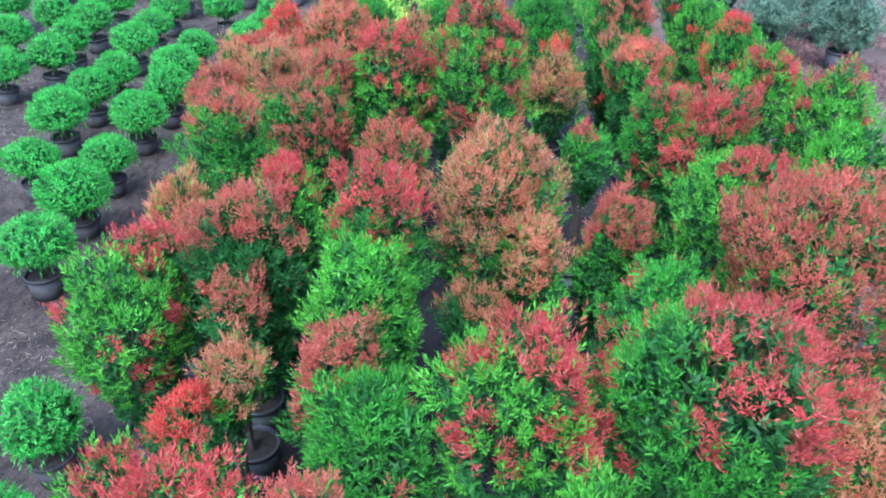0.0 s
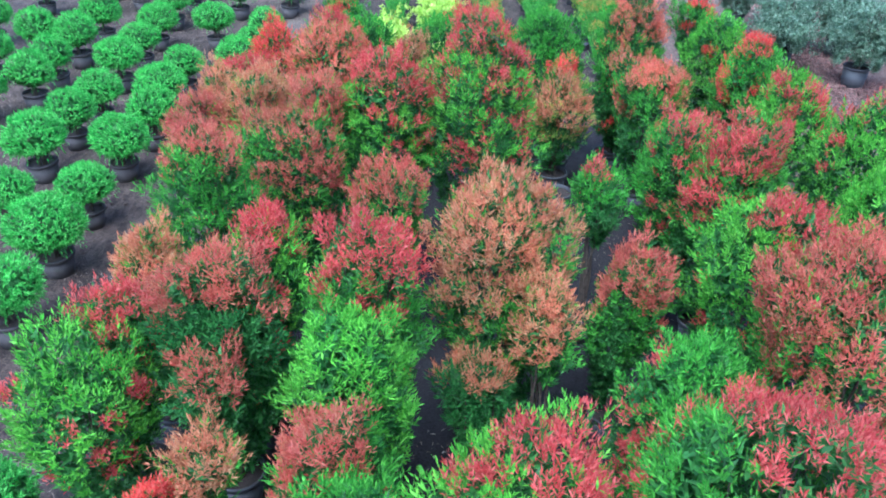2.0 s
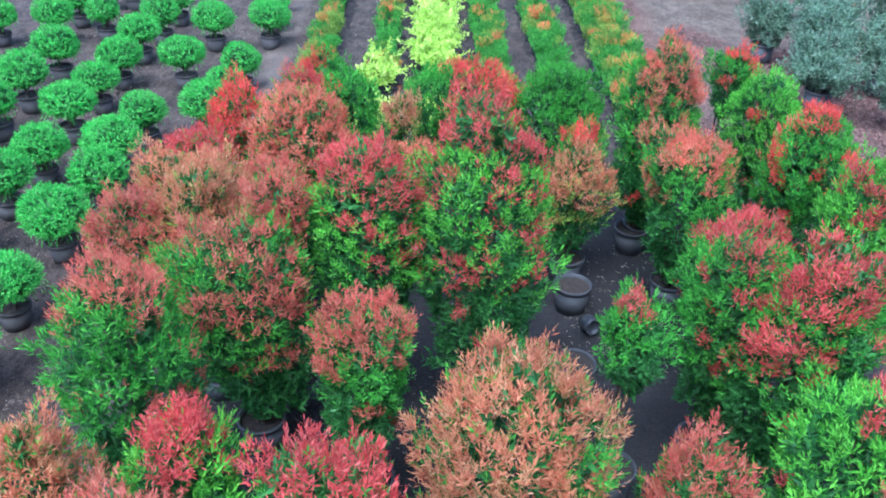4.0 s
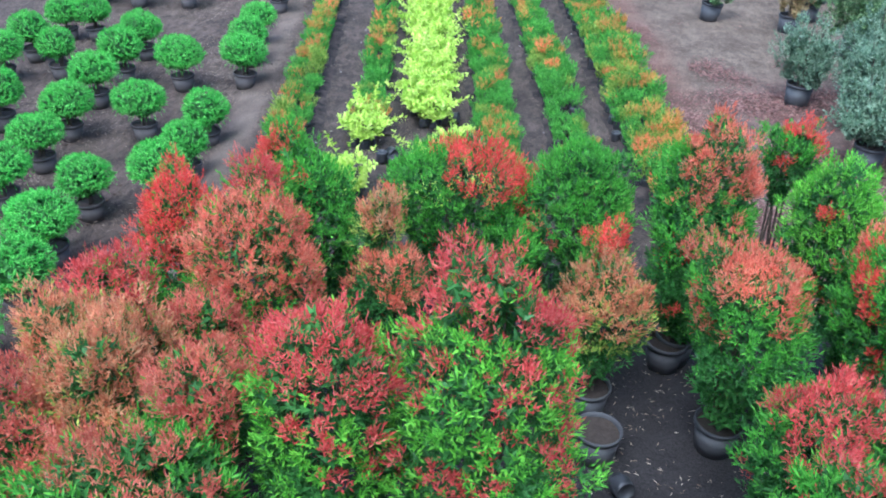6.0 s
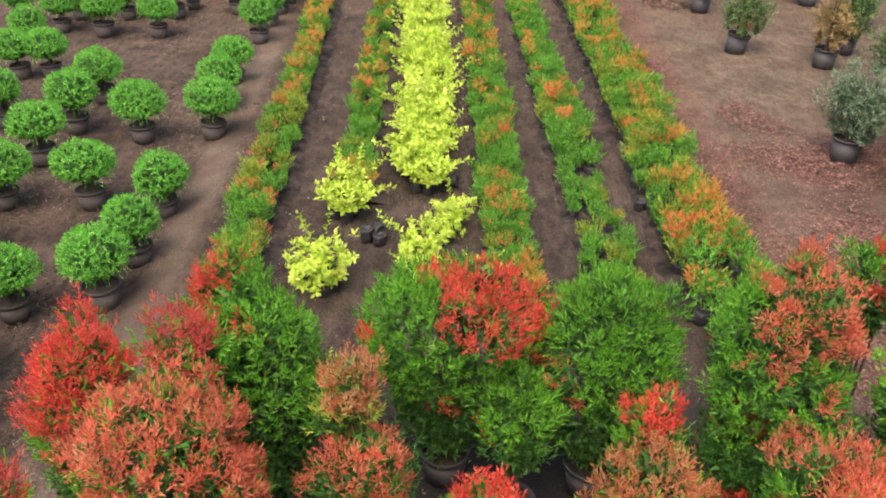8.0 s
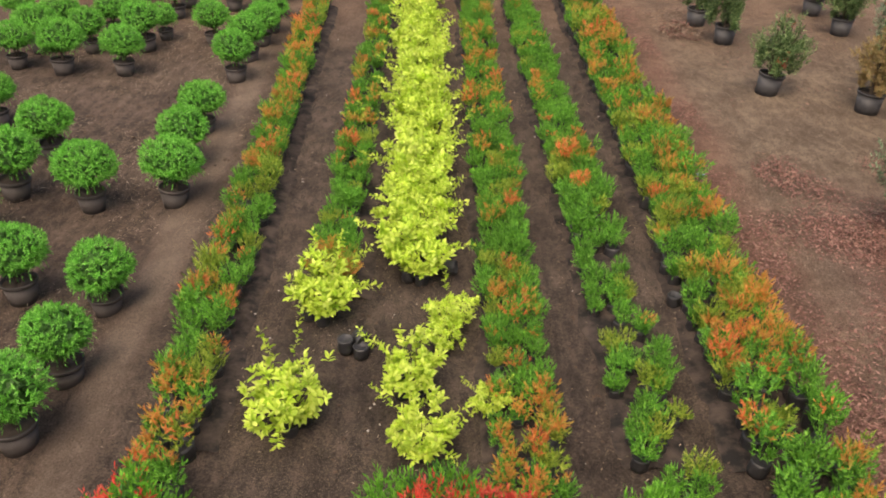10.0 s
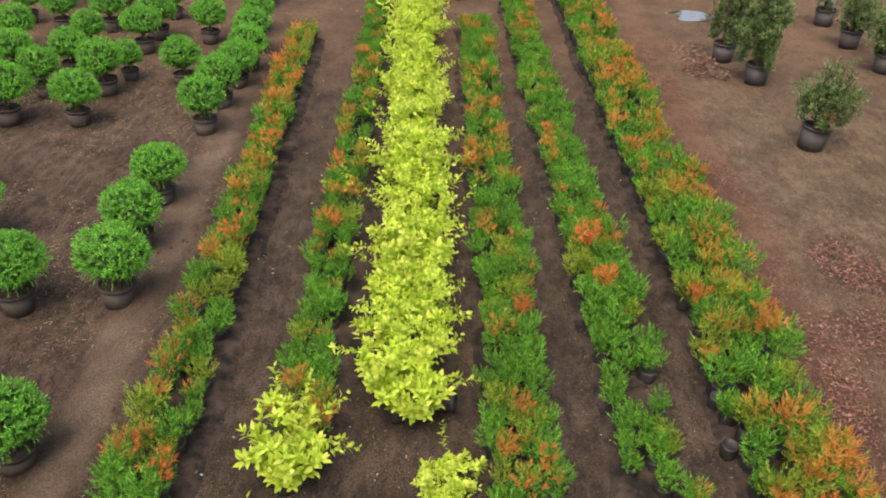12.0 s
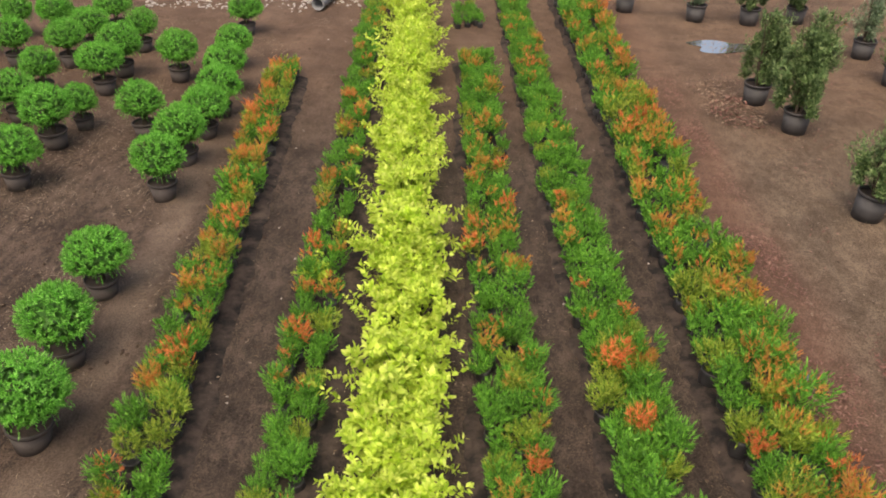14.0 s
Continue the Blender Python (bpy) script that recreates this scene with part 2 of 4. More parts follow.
DUSTY_POT = rough_material("dusty_plastic_pot", (0.056, 0.049, 0.047), (0.096, 0.082, 0.075), 9.0, 0.75, 0.15, 0.004, 0.3)
POT = rough_material("black_plastic_pot", (0.032, 0.032, 0.035), (0.066, 0.063, 0.064), 9.0, 0.6, 0.15, 0.004, 0.45)
BAG = rough_material("black_polybag", (0.020, 0.020, 0.022), (0.046, 0.045, 0.047), 14.0, 0.5, 0.5, 0.008, 0.45)
DUSTY_MIX = rough_material("dry_potting_soil", (0.060, 0.046, 0.037), (0.120, 0.090, 0.070), 22.0, 0.95, 0.8, 0.012)
MIX = rough_material("potting_mix", (0.020, 0.015, 0.012), (0.058, 0.043, 0.033), 25.0, 0.95, 0.8, 0.012)
PIPE = rough_material("grey_pipe", (0.16, 0.17, 0.18), (0.30, 0.31, 0.32), 6.0, 0.6, 0.2, 0.004)
SCRAP = rough_material("blue_plastic", (0.10, 0.14, 0.30), (0.20, 0.25, 0.42), 8.0, 0.5, 0.2, 0.004)
WATER, _, _, wb = node_material("puddle_water")
wb.inputs["Base Color"].default_value = (0.16, 0.15, 0.145, 1)
wb.inputs["Roughness"].default_value = 0.03
wb.inputs["Specular IOR Level"].default_value = 1.0
wb.inputs["IOR"].default_value = 4.0


# ---- mesh helpers ----
def tri_mesh(name, v, f):
    me = bpy.data.meshes.new(name)
    v, f = np.asarray(v, dtype=np.float32), np.asarray(f, dtype=np.int32)
    me.vertices.add(len(v))
    me.vertices.foreach_set("co", v.ravel())
    me.loops.add(f.size)
    me.loops.foreach_set("vertex_index", f.ravel())
    me.polygons.add(len(f))
    me.polygons.foreach_set("loop_start", np.arange(0, f.size, 3, dtype=np.int32))
    me.update(calc_edges=True)
    return me


def part(name, me, material, parent=None, label=""):
    ob = new(name, me)
    if not me.materials:
        me.materials.append(material)
    ob.parent = parent
    return tagged(ob, label)


def join(pieces):
    vs, fs, n = [], [], 0
    for v, f in pieces:
        vs.append(v)
        fs.append(np.asarray(f) + n)
        n += len(v)
    return np.concatenate(vs), np.concatenate(fs)


def unit(a):
    return a / np.maximum(np.linalg.norm(a, axis=-1, keepdims=True), 1e-9)


def wave(p, scale, rng, octaves=5):
    """A smooth random field in about -1..1."""
    out = np.zeros(len(p))
    for _ in range(octaves):
        k = unit(rng.normal(size=3)) * scale * rng.uniform(0.6, 1.5)
        out += np.sin(p @ k + rng.uniform(0, 6.28))
    return out / math.sqrt(octaves * 1.2)


def leaves(base, way, side, length, width, fold=0.25, round_leaf=False):
    """Folded leaves: two triangles each, four where the leaf is broad, one for a hidden blade."""
    n = len(base)
    up = np.cross(side, way)
    length, width = np.asarray(length).reshape(-1, 1) * np.ones((n, 1)), np.asarray(width).reshape(-1, 1) * np.ones((n, 1))
    if round_leaf == "blade":
        v = np.stack([base + side * width, base + way * length, base - side * width], 1).reshape(-1, 3)
        f = np.array([[0, 1, 2]])
        k = 3
    elif not round_leaf:
        mid = base + way * length * 0.45 + up * width * fold
        v = np.stack([base, mid + side * width, base + way * length, mid - side * width], 1).reshape(-1, 3)
        f = np.array([[0, 1, 2], [0, 2, 3]])
        k = 4
    else:
        m1, m2 = base + way * length * 0.32 + up * width * fold, base + way * length * 0.72 + up * width * fold * 0.6
        tip = base + way * length - up * length * 0.12
        v = np.stack([base, m1 + side * width, m2 + side * width * 0.72, tip, m2 - side * width * 0.72, m1 - side * width], 1).reshape(-1, 3)
        f = np.array([[0, 1, 5], [1, 2, 5], [2, 4, 5], [2, 3, 4]])
        k = 6
    return v, (np.arange(n)[:, None, None] * k + f[None]).reshape(-1, 3)


def sprigs(p, axis, rng, count, stem, length, width, open_lo=20, open_hi=62, round_leaf=False, fold=0.3):
    """Short shoots with leaves in pairs along the stem, closing towards the tip."""
    n = len(p)
    ref = np.where(np.abs(axis[:, 2:3]) > 0.9, np.array([[1.0, 0, 0]]), np.array([[0, 0, 1.0]]))
    a = unit(np.cross(axis, ref))
    b = np.cross(axis, a)
    start = rng.uniform(0, 6.28, n)
    out = []
    for k in range(count):
        s = k / max(1, count - 1)
        az = start + (k % 2) * math.pi + (k // 2) * 1.57 + rng.normal(0, 0.35, n)
        op = np.radians(open_hi + (open_lo - open_hi) * s + rng.normal(0, 9, n))
        rad = a * np.cos(az)[:, None] + b * np.sin(az)[:, None]
        way = axis * np.cos(op)[:, None] + rad * np.sin(op)[:, None]
        side = unit(np.cross(way, axis) + rng.normal(0, 0.15, (n, 3)))
        size = rng.uniform(0.75, 1.15, n) * (1 - 0.25 * s)
        out.append(leaves(p + axis * (stem * s), way, side, length * size, width * size, fold, round_leaf))
    return join(out)


def lathe(profile, seg=16, wobble=0.0, rng=None):
    """A turned shape from (radius, height) pairs; both ends stay as given."""
    v, f = [], []
    for r, z in profile:
        for i in range(seg):
            a = 2 * math.pi * i / seg
            k = 1 + (rng.uniform(-wobble, wobble) if rng is not None else 0)
            v.append((r * k * math.cos(a), r * k * math.sin(a), z))
    for j in range(len(profile) - 1):
        for i in range(seg):
            a, b = j * seg + i, j * seg + (i + 1) % seg
            f += [(a, b, b + seg), (a, b + seg, a + seg)]
    return np.array(v), np.array(f)


def tube(points, radii, seg=6):
    v, f = [], []
    pts = [Vector(p) for p in points]
    for k, (p, r) in enumerate(zip(pts, radii)):
        d = (pts[min(k + 1, len(pts) - 1)] - pts[max(k - 1, 0)]).normalized()
        a = d.orthogonal().normalized()
        b = d.cross(a)
        for i in range(seg):
            t = 2 * math.pi * i / seg
            v.append(p + a * (r * math.cos(t)) + b * (r * math.sin(t)))
    for j in range(len(pts) - 1):
        for i in range(seg):
            a, b = j * seg + i, j * seg + (i + 1) % seg
            f += [(a, b, b + seg), (a, b + seg, a + seg)]
    return np.array([tuple(x) for x in v]), np.array(f)


def smoothstep(a, b, x):
    t = min(1.0, max(0.0, (x - a) / (b - a)))
    return t * t * (3 - 2 * t)


def ground_z(x, y):
    """The yard is level; the topiary ground to the west lies a little lower."""
    return -0.16 * (1 - smoothstep(-3.3, -2.45, x))


# ---- ground: one sheet to the horizon ----
def spread(lo, hi, step, far):
    mids = list(np.arange(lo, hi + 1e-6, step))
    out, d = [], step
    x = mids[-1]
    while x < far:
        d *= 1.5
        x += d
        out.append(x)
    inn, d, x = [], step, mids[0]
    while x > -far:
        d *= 1.5
        x -= d
        inn.append(x)
    return np.array(inn[::-1] + mids + out)


def build_ground():
    xs, ys = spread(-8.0, 8.0, 0.085, 900), spread(2.0, 30.0, 0.085, 900)
    v = []
    for y in ys:
        for x in xs:
            z = ground_z(x, y)
            if -9 < x < 9 and 0 < y < 32:
                q = Vector((x, y, 0))
                z += 0.016 * noise.noise(q * 0.9) + 0.010 * noise.noise(q * 3.1) + 0.012 * noise.noise(Vector((x * 7.0, y * 4.5, 3.0))) + 0.010 * abs(noise.noise(q * 11.0))
                # wheel-worn bank beside the westernmost row
                z += 0.05 * math.exp(-((x + 3.0 + 0.055 * (y - 16)) / 0.22) ** 2) * (0.6 + noise.noise(q * 1.7))
                d = math.hypot((x - 5.0) / 0.75, (y - 26.9) / 0.5)
                z -= 0.05 * math.exp(-d * d * 1.2)
            v.append((x, y, z))
    nx = len(xs)
    j, i = np.meshgrid(np.arange(len(ys) - 1), np.arange(nx - 1), indexing="ij")
    a = (j * nx + i).ravel()
    f = np.concatenate([np.stack([a, a + 1, a + nx + 1], 1), np.stack([a, a + nx + 1, a + nx], 1)])
    me = tri_mesh("ground", v, f)
    me.polygons.foreach_set("use_smooth", np.ones(len(f), dtype=bool))
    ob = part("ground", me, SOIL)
    tagged(ob, "trodden brown nursery soil, moist between beds, tan in the yard", "ground", kind="structure")


build_ground()


# ---- potted red-tip bushes ----
POT_MESH = {}


def pot_meshes(top, low, h):
    key = (top, low, h)
    if key not in POT_MESH:
        v, f = lathe([(0.0, 0.0), (low, 0.0), (low + 0.3 * (top - low), 0.3 * h), (top, h - 0.034), (top - 0.012, h - 0.05)], 20)
        pm = tri_mesh("pot", v, f)
        v, f = lathe([(top - 0.002, h - 0.036), (top + 0.010, h - 0.032), (top + 0.012, h - 0.004), (top + 0.007, h), (top - 0.004, h), (top - 0.010, h - 0.045)], 20)
        rim = tri_mesh("rim", v, f)
        r = np.random.default_rng(int(top * 1000))
        v, f = [(0.0, 0.0, h - 0.03)], []
        for j, k in enumerate((0.3, 0.65, 0.95)):
            for i in range(16):
                a = 2 * math.pi * i / 16
                v.append((top * k * math.cos(a), top * k * math.sin(a), h - 0.04 + r.uniform(-0.012, 0.012) * (1 - k * 0.5)))
        for i in range(16):
            n = (i + 1) % 16
            f.append((0, 1 + i, 1 + n))
            for j in (0, 1):
                a, b = 1 + 16 * j + i, 1 + 16 * j + n
                f += [(a, a + 16, b), (b, a + 16, b + 16)]
        POT_MESH[key] = (pm, rim, tri_mesh("soil", np.array(v), np.array(f)))
    return POT_MESH[key]


def add_pot(thing, top=0.17, low=0.13, h=0.27, plastic=None, mix=None):
    pm, rim, sm = pot_meshes(top, low, h)
    pot = part("pot", pm, plastic or POT, thing, "black plastic nursery pot")
    part("rim", rim, plastic or POT, pot)
    part("soil", sm, mix or MIX, pot, "dry potting soil")


def crown(seed, rng, n, radius, z0, z1, taper=0.5, belly=0.56, power=2.6, skirt=0.6, plume=1.0, inset=0.0, tuft=0):
    """Places on an egg-shaped crown of many upright plumes, with the way each shoot grows, its height share, depth and plume tone."""
    form = np.random.default_rng(seed)
    tall = z1 - z0
    count = int(16 + 95 * radius)

    def shell(u, th):
        e = np.where(u > belly, (u - belly) / (1 - belly), (belly - u) / belly)
        prof = np.where(u > belly, np.sqrt(np.maximum(0.0, 1 - e ** power)), 1 - taper * e ** 1.6)
        rise = np.where(u > belly, e ** (power - 1) * 1.3, -0.35 * e * taper * 2)
        p = np.stack([radius * prof * np.cos(th), radius * prof * np.sin(th), z0 + tall * u], 1)
        nrm = unit(np.stack([np.cos(th) * np.maximum(prof, 0.15), np.sin(th) * np.maximum(prof, 0.15), rise * min(1.6, radius / tall * 3.0)], 1))
        return p, nrm, prof, e

    lu, lth = 1 - 0.92 * form.uniform(0, 1, count) ** 1.1, 2.4 * np.arange(count) + form.normal(0, 0.6, count)
    centre = shell(lu, lth)[0]
    wide = form.uniform(0.20, 0.42, count) * (0.10 + 0.5 * radius) * 1.35
    high = plume * wide * form.uniform(0.15, 1.15, count)
    # neighbouring plumes tend to share a tone
    tone = 0.6 * form.normal(0, 1, count) + 0.8 * wave(centre, 5.0, form)
    bend = form.integers(1 << 30)
    u = rng.uniform(0, 1, n * 4)
    th = rng.uniform(0, 6.2832, n * 4)
    p, nrm, prof, e = shell(u, th)
    area = np.where(u > belly, np.sqrt(prof ** 2 + (radius / tall * power / 2 * e ** (power - 1) / (1 - belly)) ** 2), prof)
    keep = np.flatnonzero(rng.uniform(0, area.max(), n * 4) < area * np.where(u < 0.35, skirt, 0.75 + 0.25 * u))[:n]
    p, nrm, u = p[keep], nrm[keep], u[keep]
    m = len(u)
    near = ((p[:, None, :] - centre[None]) ** 2).sum(2) / wide[None] ** 2
    bump = high[None] * np.maximum(0.0, 1 - near)
    own = bump.argmax(1)
    best = bump[np.arange(m), own]
    dig = rng.uniform(0, 1, m) ** 2
    broad = radius * 0.14 * wave(nrm * np.array([1, 1, 1.4]), 3.0, np.random.default_rng(bend), 4)
    grow = unit(nrm + np.array([0, 0, 0.5]))
    p = p + nrm * (broad - 0.02 - inset)[:, None] + grow * (best - 0.5 * plume * high.mean() - 0.11 * dig * (0.35 + radius))[:, None]
    # no crown is quite round or upright
    oval, slant = np.random.default_rng(bend + 1).uniform(0.90, 1.10), np.random.default_rng(bend + 2).normal(0, 0.05, 2)
    out = (p - centre[own]) / wide[own][:, None] * (best > 0)[:, None]
    p = p * np.array([oval, 1 / oval, 1.0]) + np.outer(p[:, 2] - z0 - 0.6 * tall, np.append(slant, 0.0))
    axis = unit(nrm * 0.45 + out * 0.30 + np.array([0, 0, 0.85]) + rng.normal(0, 0.13, (m, 3)))
    share, tint = np.where(best > 0, 0.65 * lu[own] + 0.35 * u, u), np.where(best > 0, tone[own], -0.8)
    if tuft:
        # shoots stand together in feathery tufts, with deep gaps between them
        hub = rng.integers(0, m, max(2, m // tuft))
        far_off = ((p[:, None, :] - p[hub][None]) ** 2).sum(2)
        mine = hub[far_off.argmin(1)]
        gap = p - p[mine]
        away = np.sqrt((gap ** 2).sum(1))
        reach = np.clip(away / (2.0 * away.mean()), 0, 1)
        axis = unit(axis + 0.55 * gap / (2.0 * away.mean()) + 0.15 * nrm)
        p = p - 0.38 * gap + grow * (0.035 - 0.085 * reach)[:, None]
        share, tint, dig = 0.3 * share + 0.7 * share[mine], 0.35 * tint + 0.65 * tint[mine], np.clip(0.35 * dig + 0.5 * dig[mine] + 0.35 * (reach - 0.5), 0, 1)
    return p, axis, share, dig, tint


# how the red shoots sit: (height where red begins, how much clumps differ, clusters of scattered red shoots on a square metre)
STYLE = {
    "top": (0.80, 0.09, 4.0),
    "half": (0.755, 0.13, 4.0),
    "cap": (0.90, 0.06, 1.0),
    "speck": (1.02, 0.17, 8.0),
    "patch": (0.90, 0.20, 4.0),
    "all": (0.535, 0.18, 4.0),
    "few": (1.40, 0.08, 1.2),
    "band": (0.83, 0.15, 10.0),
}


def stems(rng, count, z0, z1, radius, thick):
    out = []
    for _ in range(count):
        a = rng.uniform(0, 6.28)
        r = radius * rng.uniform(0.1, 0.55)
        p = [(0.03 * math.cos(a), 0.03 * math.sin(a), z0)]
        for s in (0.35, 0.7, 1.0):
            p.append((r * s * math.cos(a) + rng.normal(0, 0.02), r * s * math.sin(a) + rng.normal(0, 0.02), z0 + (z1 - z0) * s))
        out.append(tube(p, [thick, thick * 0.75, thick * 0.5, thick * 0.2], 5))
    return join(out)


RED_WORDS = {"scarlet": "scarlet red", "ember": "orange red", "crimson": "crimson red", "coral": "coral pink", "bronze": "bronze orange", "olive": "orange and olive", "sunset": "red orange"}
STYLE_WORDS = {"top": "crown on", "half": "new growth over", "cap": "tips on", "speck": "shoots scattered over",
               "patch": "patches across", "all": "young leaves covering", "few": "traces on", "band": "crest and shoots over"}


def red_bush(x, y, top, radius, style, red, green, side=0.0):
    seed = int(1000 + abs(x) * 731 + y * 977)
    rng = np.random.default_rng(seed)
    thing = new("red_tip_bush")
    thing.matrix_world = pose(x, y, ground_z(x, y), 0, 0, 0)
    words = RED_WORDS[red] + " " + STYLE_WORDS[style] + " a potted " + {"bright": "bright green", "mid": "green", "deep": "dark green"}[green] + " bush"
    tagged(thing, words, "bush", "red-tip bushes")
    low = 0.34 if radius > 0.29 else max(0.34, top - 3.3 * radius)
    wide, high = radius - 0.012, top - 0.075
    area = 2 * math.pi * radius * (top - low) * 0.8
    n = int(DENSITY * area)
    p, a, u, dig, tone = crown(seed + 5, rng, n, wide, low, high, 0.62, 0.58, skirt=0.40, tuft=9)
    n = len(u)
    level, patch, specks = STYLE[style]
    score = u + side * p[:, 0] / radius + patch * tone + 0.015 * rng.normal(size=n)
    isred = score > level
    # young shoots flush in small clusters, at the outside of the crown
    hubs = p[rng.integers(0, n, max(1, int(specks * area)))]
    gap = np.sqrt(((p[:, None, :] - hubs[None]) ** 2).sum(2)).min(1)
    isred |= (gap < rng.uniform(0.035, 0.105, n)) & (u > 0.2)
    isred &= rng.uniform(0, 1, n) > (0.12 if style == "all" else 0.02) * (1.5 - u) + 0.35 * (dig > 0.6)
    # low and deep shoots get the dark green that paints crown shade
    low_dark = ~isred & (u + 0.11 * tone - 0.45 * dig + 0.05 * rng.normal(size=n) < (0.24 if style == "all" else 0.30 if style in ("few", "patch") else 0.39))
    fresh = ~isred & ~low_dark
    # broader leaves just inside close the crown, in the same shade-dark green
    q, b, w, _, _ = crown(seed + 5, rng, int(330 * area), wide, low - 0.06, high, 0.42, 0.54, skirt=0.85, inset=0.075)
    v1 = sprigs(p[fresh], a[fresh], rng, 6, 0.066, 0.052, 0.0066, 10, 54)
    tagged(part("green_leaves", tri_mesh("green_leaves", *v1), GREENS["tinted" if red == "bronze" and y > 7 else green], thing), kind="stuff")
    v2 = sprigs(p[low_dark], a[low_dark], rng, 5, 0.066, 0.057, 0.0078, 16, 60)
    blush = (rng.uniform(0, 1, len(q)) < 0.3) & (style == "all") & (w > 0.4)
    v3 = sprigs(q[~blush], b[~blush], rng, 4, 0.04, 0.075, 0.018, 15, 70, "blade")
    tagged(part("mature_shade_leaves", tri_mesh("mature_shade_leaves", *join([v2, v3])), MATURE_SHADE, thing, "older leaves, coloured dark for the shade inside the crown"), kind="stuff")
    if isred.sum() > 3:
        k = np.concatenate([np.flatnonzero(isred), np.flatnonzero(isred & (rng.uniform(0, 1, n) < 0.95))])
        up = unit(a[k] + np.array([0, 0, 0.25]) + rng.normal(0, 0.13, (len(k), 3)))
        v4 = sprigs(p[k] + rng.normal(0, 0.018, (len(k), 3)), up, rng, 6, 0.050, 0.043, 0.0047, 8, 60)
        if blush.any():
            v4 = join([v4, sprigs(q[blush], b[blush], rng, 4, 0.04, 0.065, 0.013, 15, 65, "blade")])
        tagged(part("new_growth", tri_mesh("new_growth", *v4), REDS[red], thing, RED_WORDS[red] + " young leaves"), kind="stuff")
    v, fc = stems(rng, 5, 0.22, top - 0.3, radius, 0.016)
    part("trunk", tri_mesh("trunk", v, fc), BARK, thing)
    add_pot(thing, 0.17, 0.135, 0.28)


DENSITY = 560


def red_bushes(*bushes):
    for b in bushes:
        red_bush(*b)


# the bushes stand in loose files; one call for each stretch, from the near edge to the far one
red_bushes(
    (-1.14, 2.38, 1.97, 0.29, "all", "crimson", "mid"), (-0.60, 2.36, 1.88, 0.30, "all", "coral", "mid"),
    (-1.68, 2.86, 1.45, 0.26, "speck", "crimson", "bright"), (0.62, 2.12, 2.20, 0.17, "few", "crimson", "bright"),
    (-1.46, 3.39, 1.42, 0.25, "half", "scarlet", "deep"), (-1.24, 3.65, 1.60, 0.22, "all", "bronze", "mid"),
    (-0.36, 2.99, 1.87, 0.32, "few", "coral", "mid"), (-0.55, 3.61, 1.85, 0.35, "half", "coral", "mid", -0.12),
    (0.40, 3.02, 2.33, 0.45, "band", "crimson", "bright", 0.22), (1.38, 3.14, 2.33, 0.58, "top", "crimson", "mid", 0.24),
    (2.12, 3.00, 1.90, 0.36, "all", "bronze", "mid"), (1.26, 3.94, 2.03, 0.38, "speck", "crimson", "mid"),
)
red_bushes(
    (-2.08, 4.24, 1.70, 0.44, "patch", "crimson", "bright", 0.12), (-1.32, 4.12, 1.71, 0.20, "half", "coral", "deep"),
    (-0.53, 4.14, 2.06, 0.325, "few", "crimson", "bright"), (-0.49, 4.71, 2.26, 0.37, "half", "crimson", "mid"),
    (-1.38, 4.58, 2.16, 0.35, "half", "coral", "deep"), (-2.04, 4.68, 1.78, 0.28, "half", "crimson", "deep"),
    (-1.20, 5.08, 2.16, 0.32, "top", "crimson", "bright"), (-1.97, 5.18, 1.93, 0.31, "all", "bronze", "mid"),
    (0.20, 4.56, 1.42, 0.24, "patch", "bronze", "deep"), (0.62, 4.76, 1.80, 0.235, "all", "bronze", "mid"),
    (0.37, 5.26, 2.29, 0.52, "all", "bronze", "mid"), (2.39, 4.48, 2.41, 0.67, "all", "coral", "mid"),
    (1.25, 5.30, 1.82, 0.30, "half", "coral", "mid"), (2.12, 5.33, 2.17, 0.43, "patch", "crimson", "bright", 0.40),
    (2.94, 5.54, 2.30, 0.39, "few", "crimson", "bright"),
)
red_bushes(
    (-1.81, 6.08, 2.20, 0.38, "half", "coral", "mid"), (-0.49, 6.38, 1.86, 0.35, "half", "coral", "mid", -0.1),
    (1.19, 6.55, 1.77, 0.24, "cap", "crimson", "mid"), (2.20, 6.48, 2.20, 0.41, "half", "crimson", "mid"),
    (1.88, 6.85, 2.05, 0.33, "patch", "crimson", "mid"), (-1.33, 6.92, 1.97, 0.45, "band", "coral", "mid"),
    (3.23, 6.62, 2.35, 0.39, "speck", "crimson", "bright"), (-0.57, 7.38, 2.36, 0.40, "top", "crimson", "bright"),
    (0.29, 7.42, 2.54, 0.50, "band", "crimson", "bright"), (2.22, 7.75, 1.74, 0.42, "top", "crimson", "mid"),
    (3.12, 7.72, 2.18, 0.41, "patch", "crimson", "bright"), (-2.24, 7.42, 1.92, 0.33, "all", "coral", "mid"),
    (-1.80, 7.48, 2.04, 0.34, "all", "bronze", "bright"), (-1.15, 7.36, 2.14, 0.26, "all", "coral", "mid"),
)
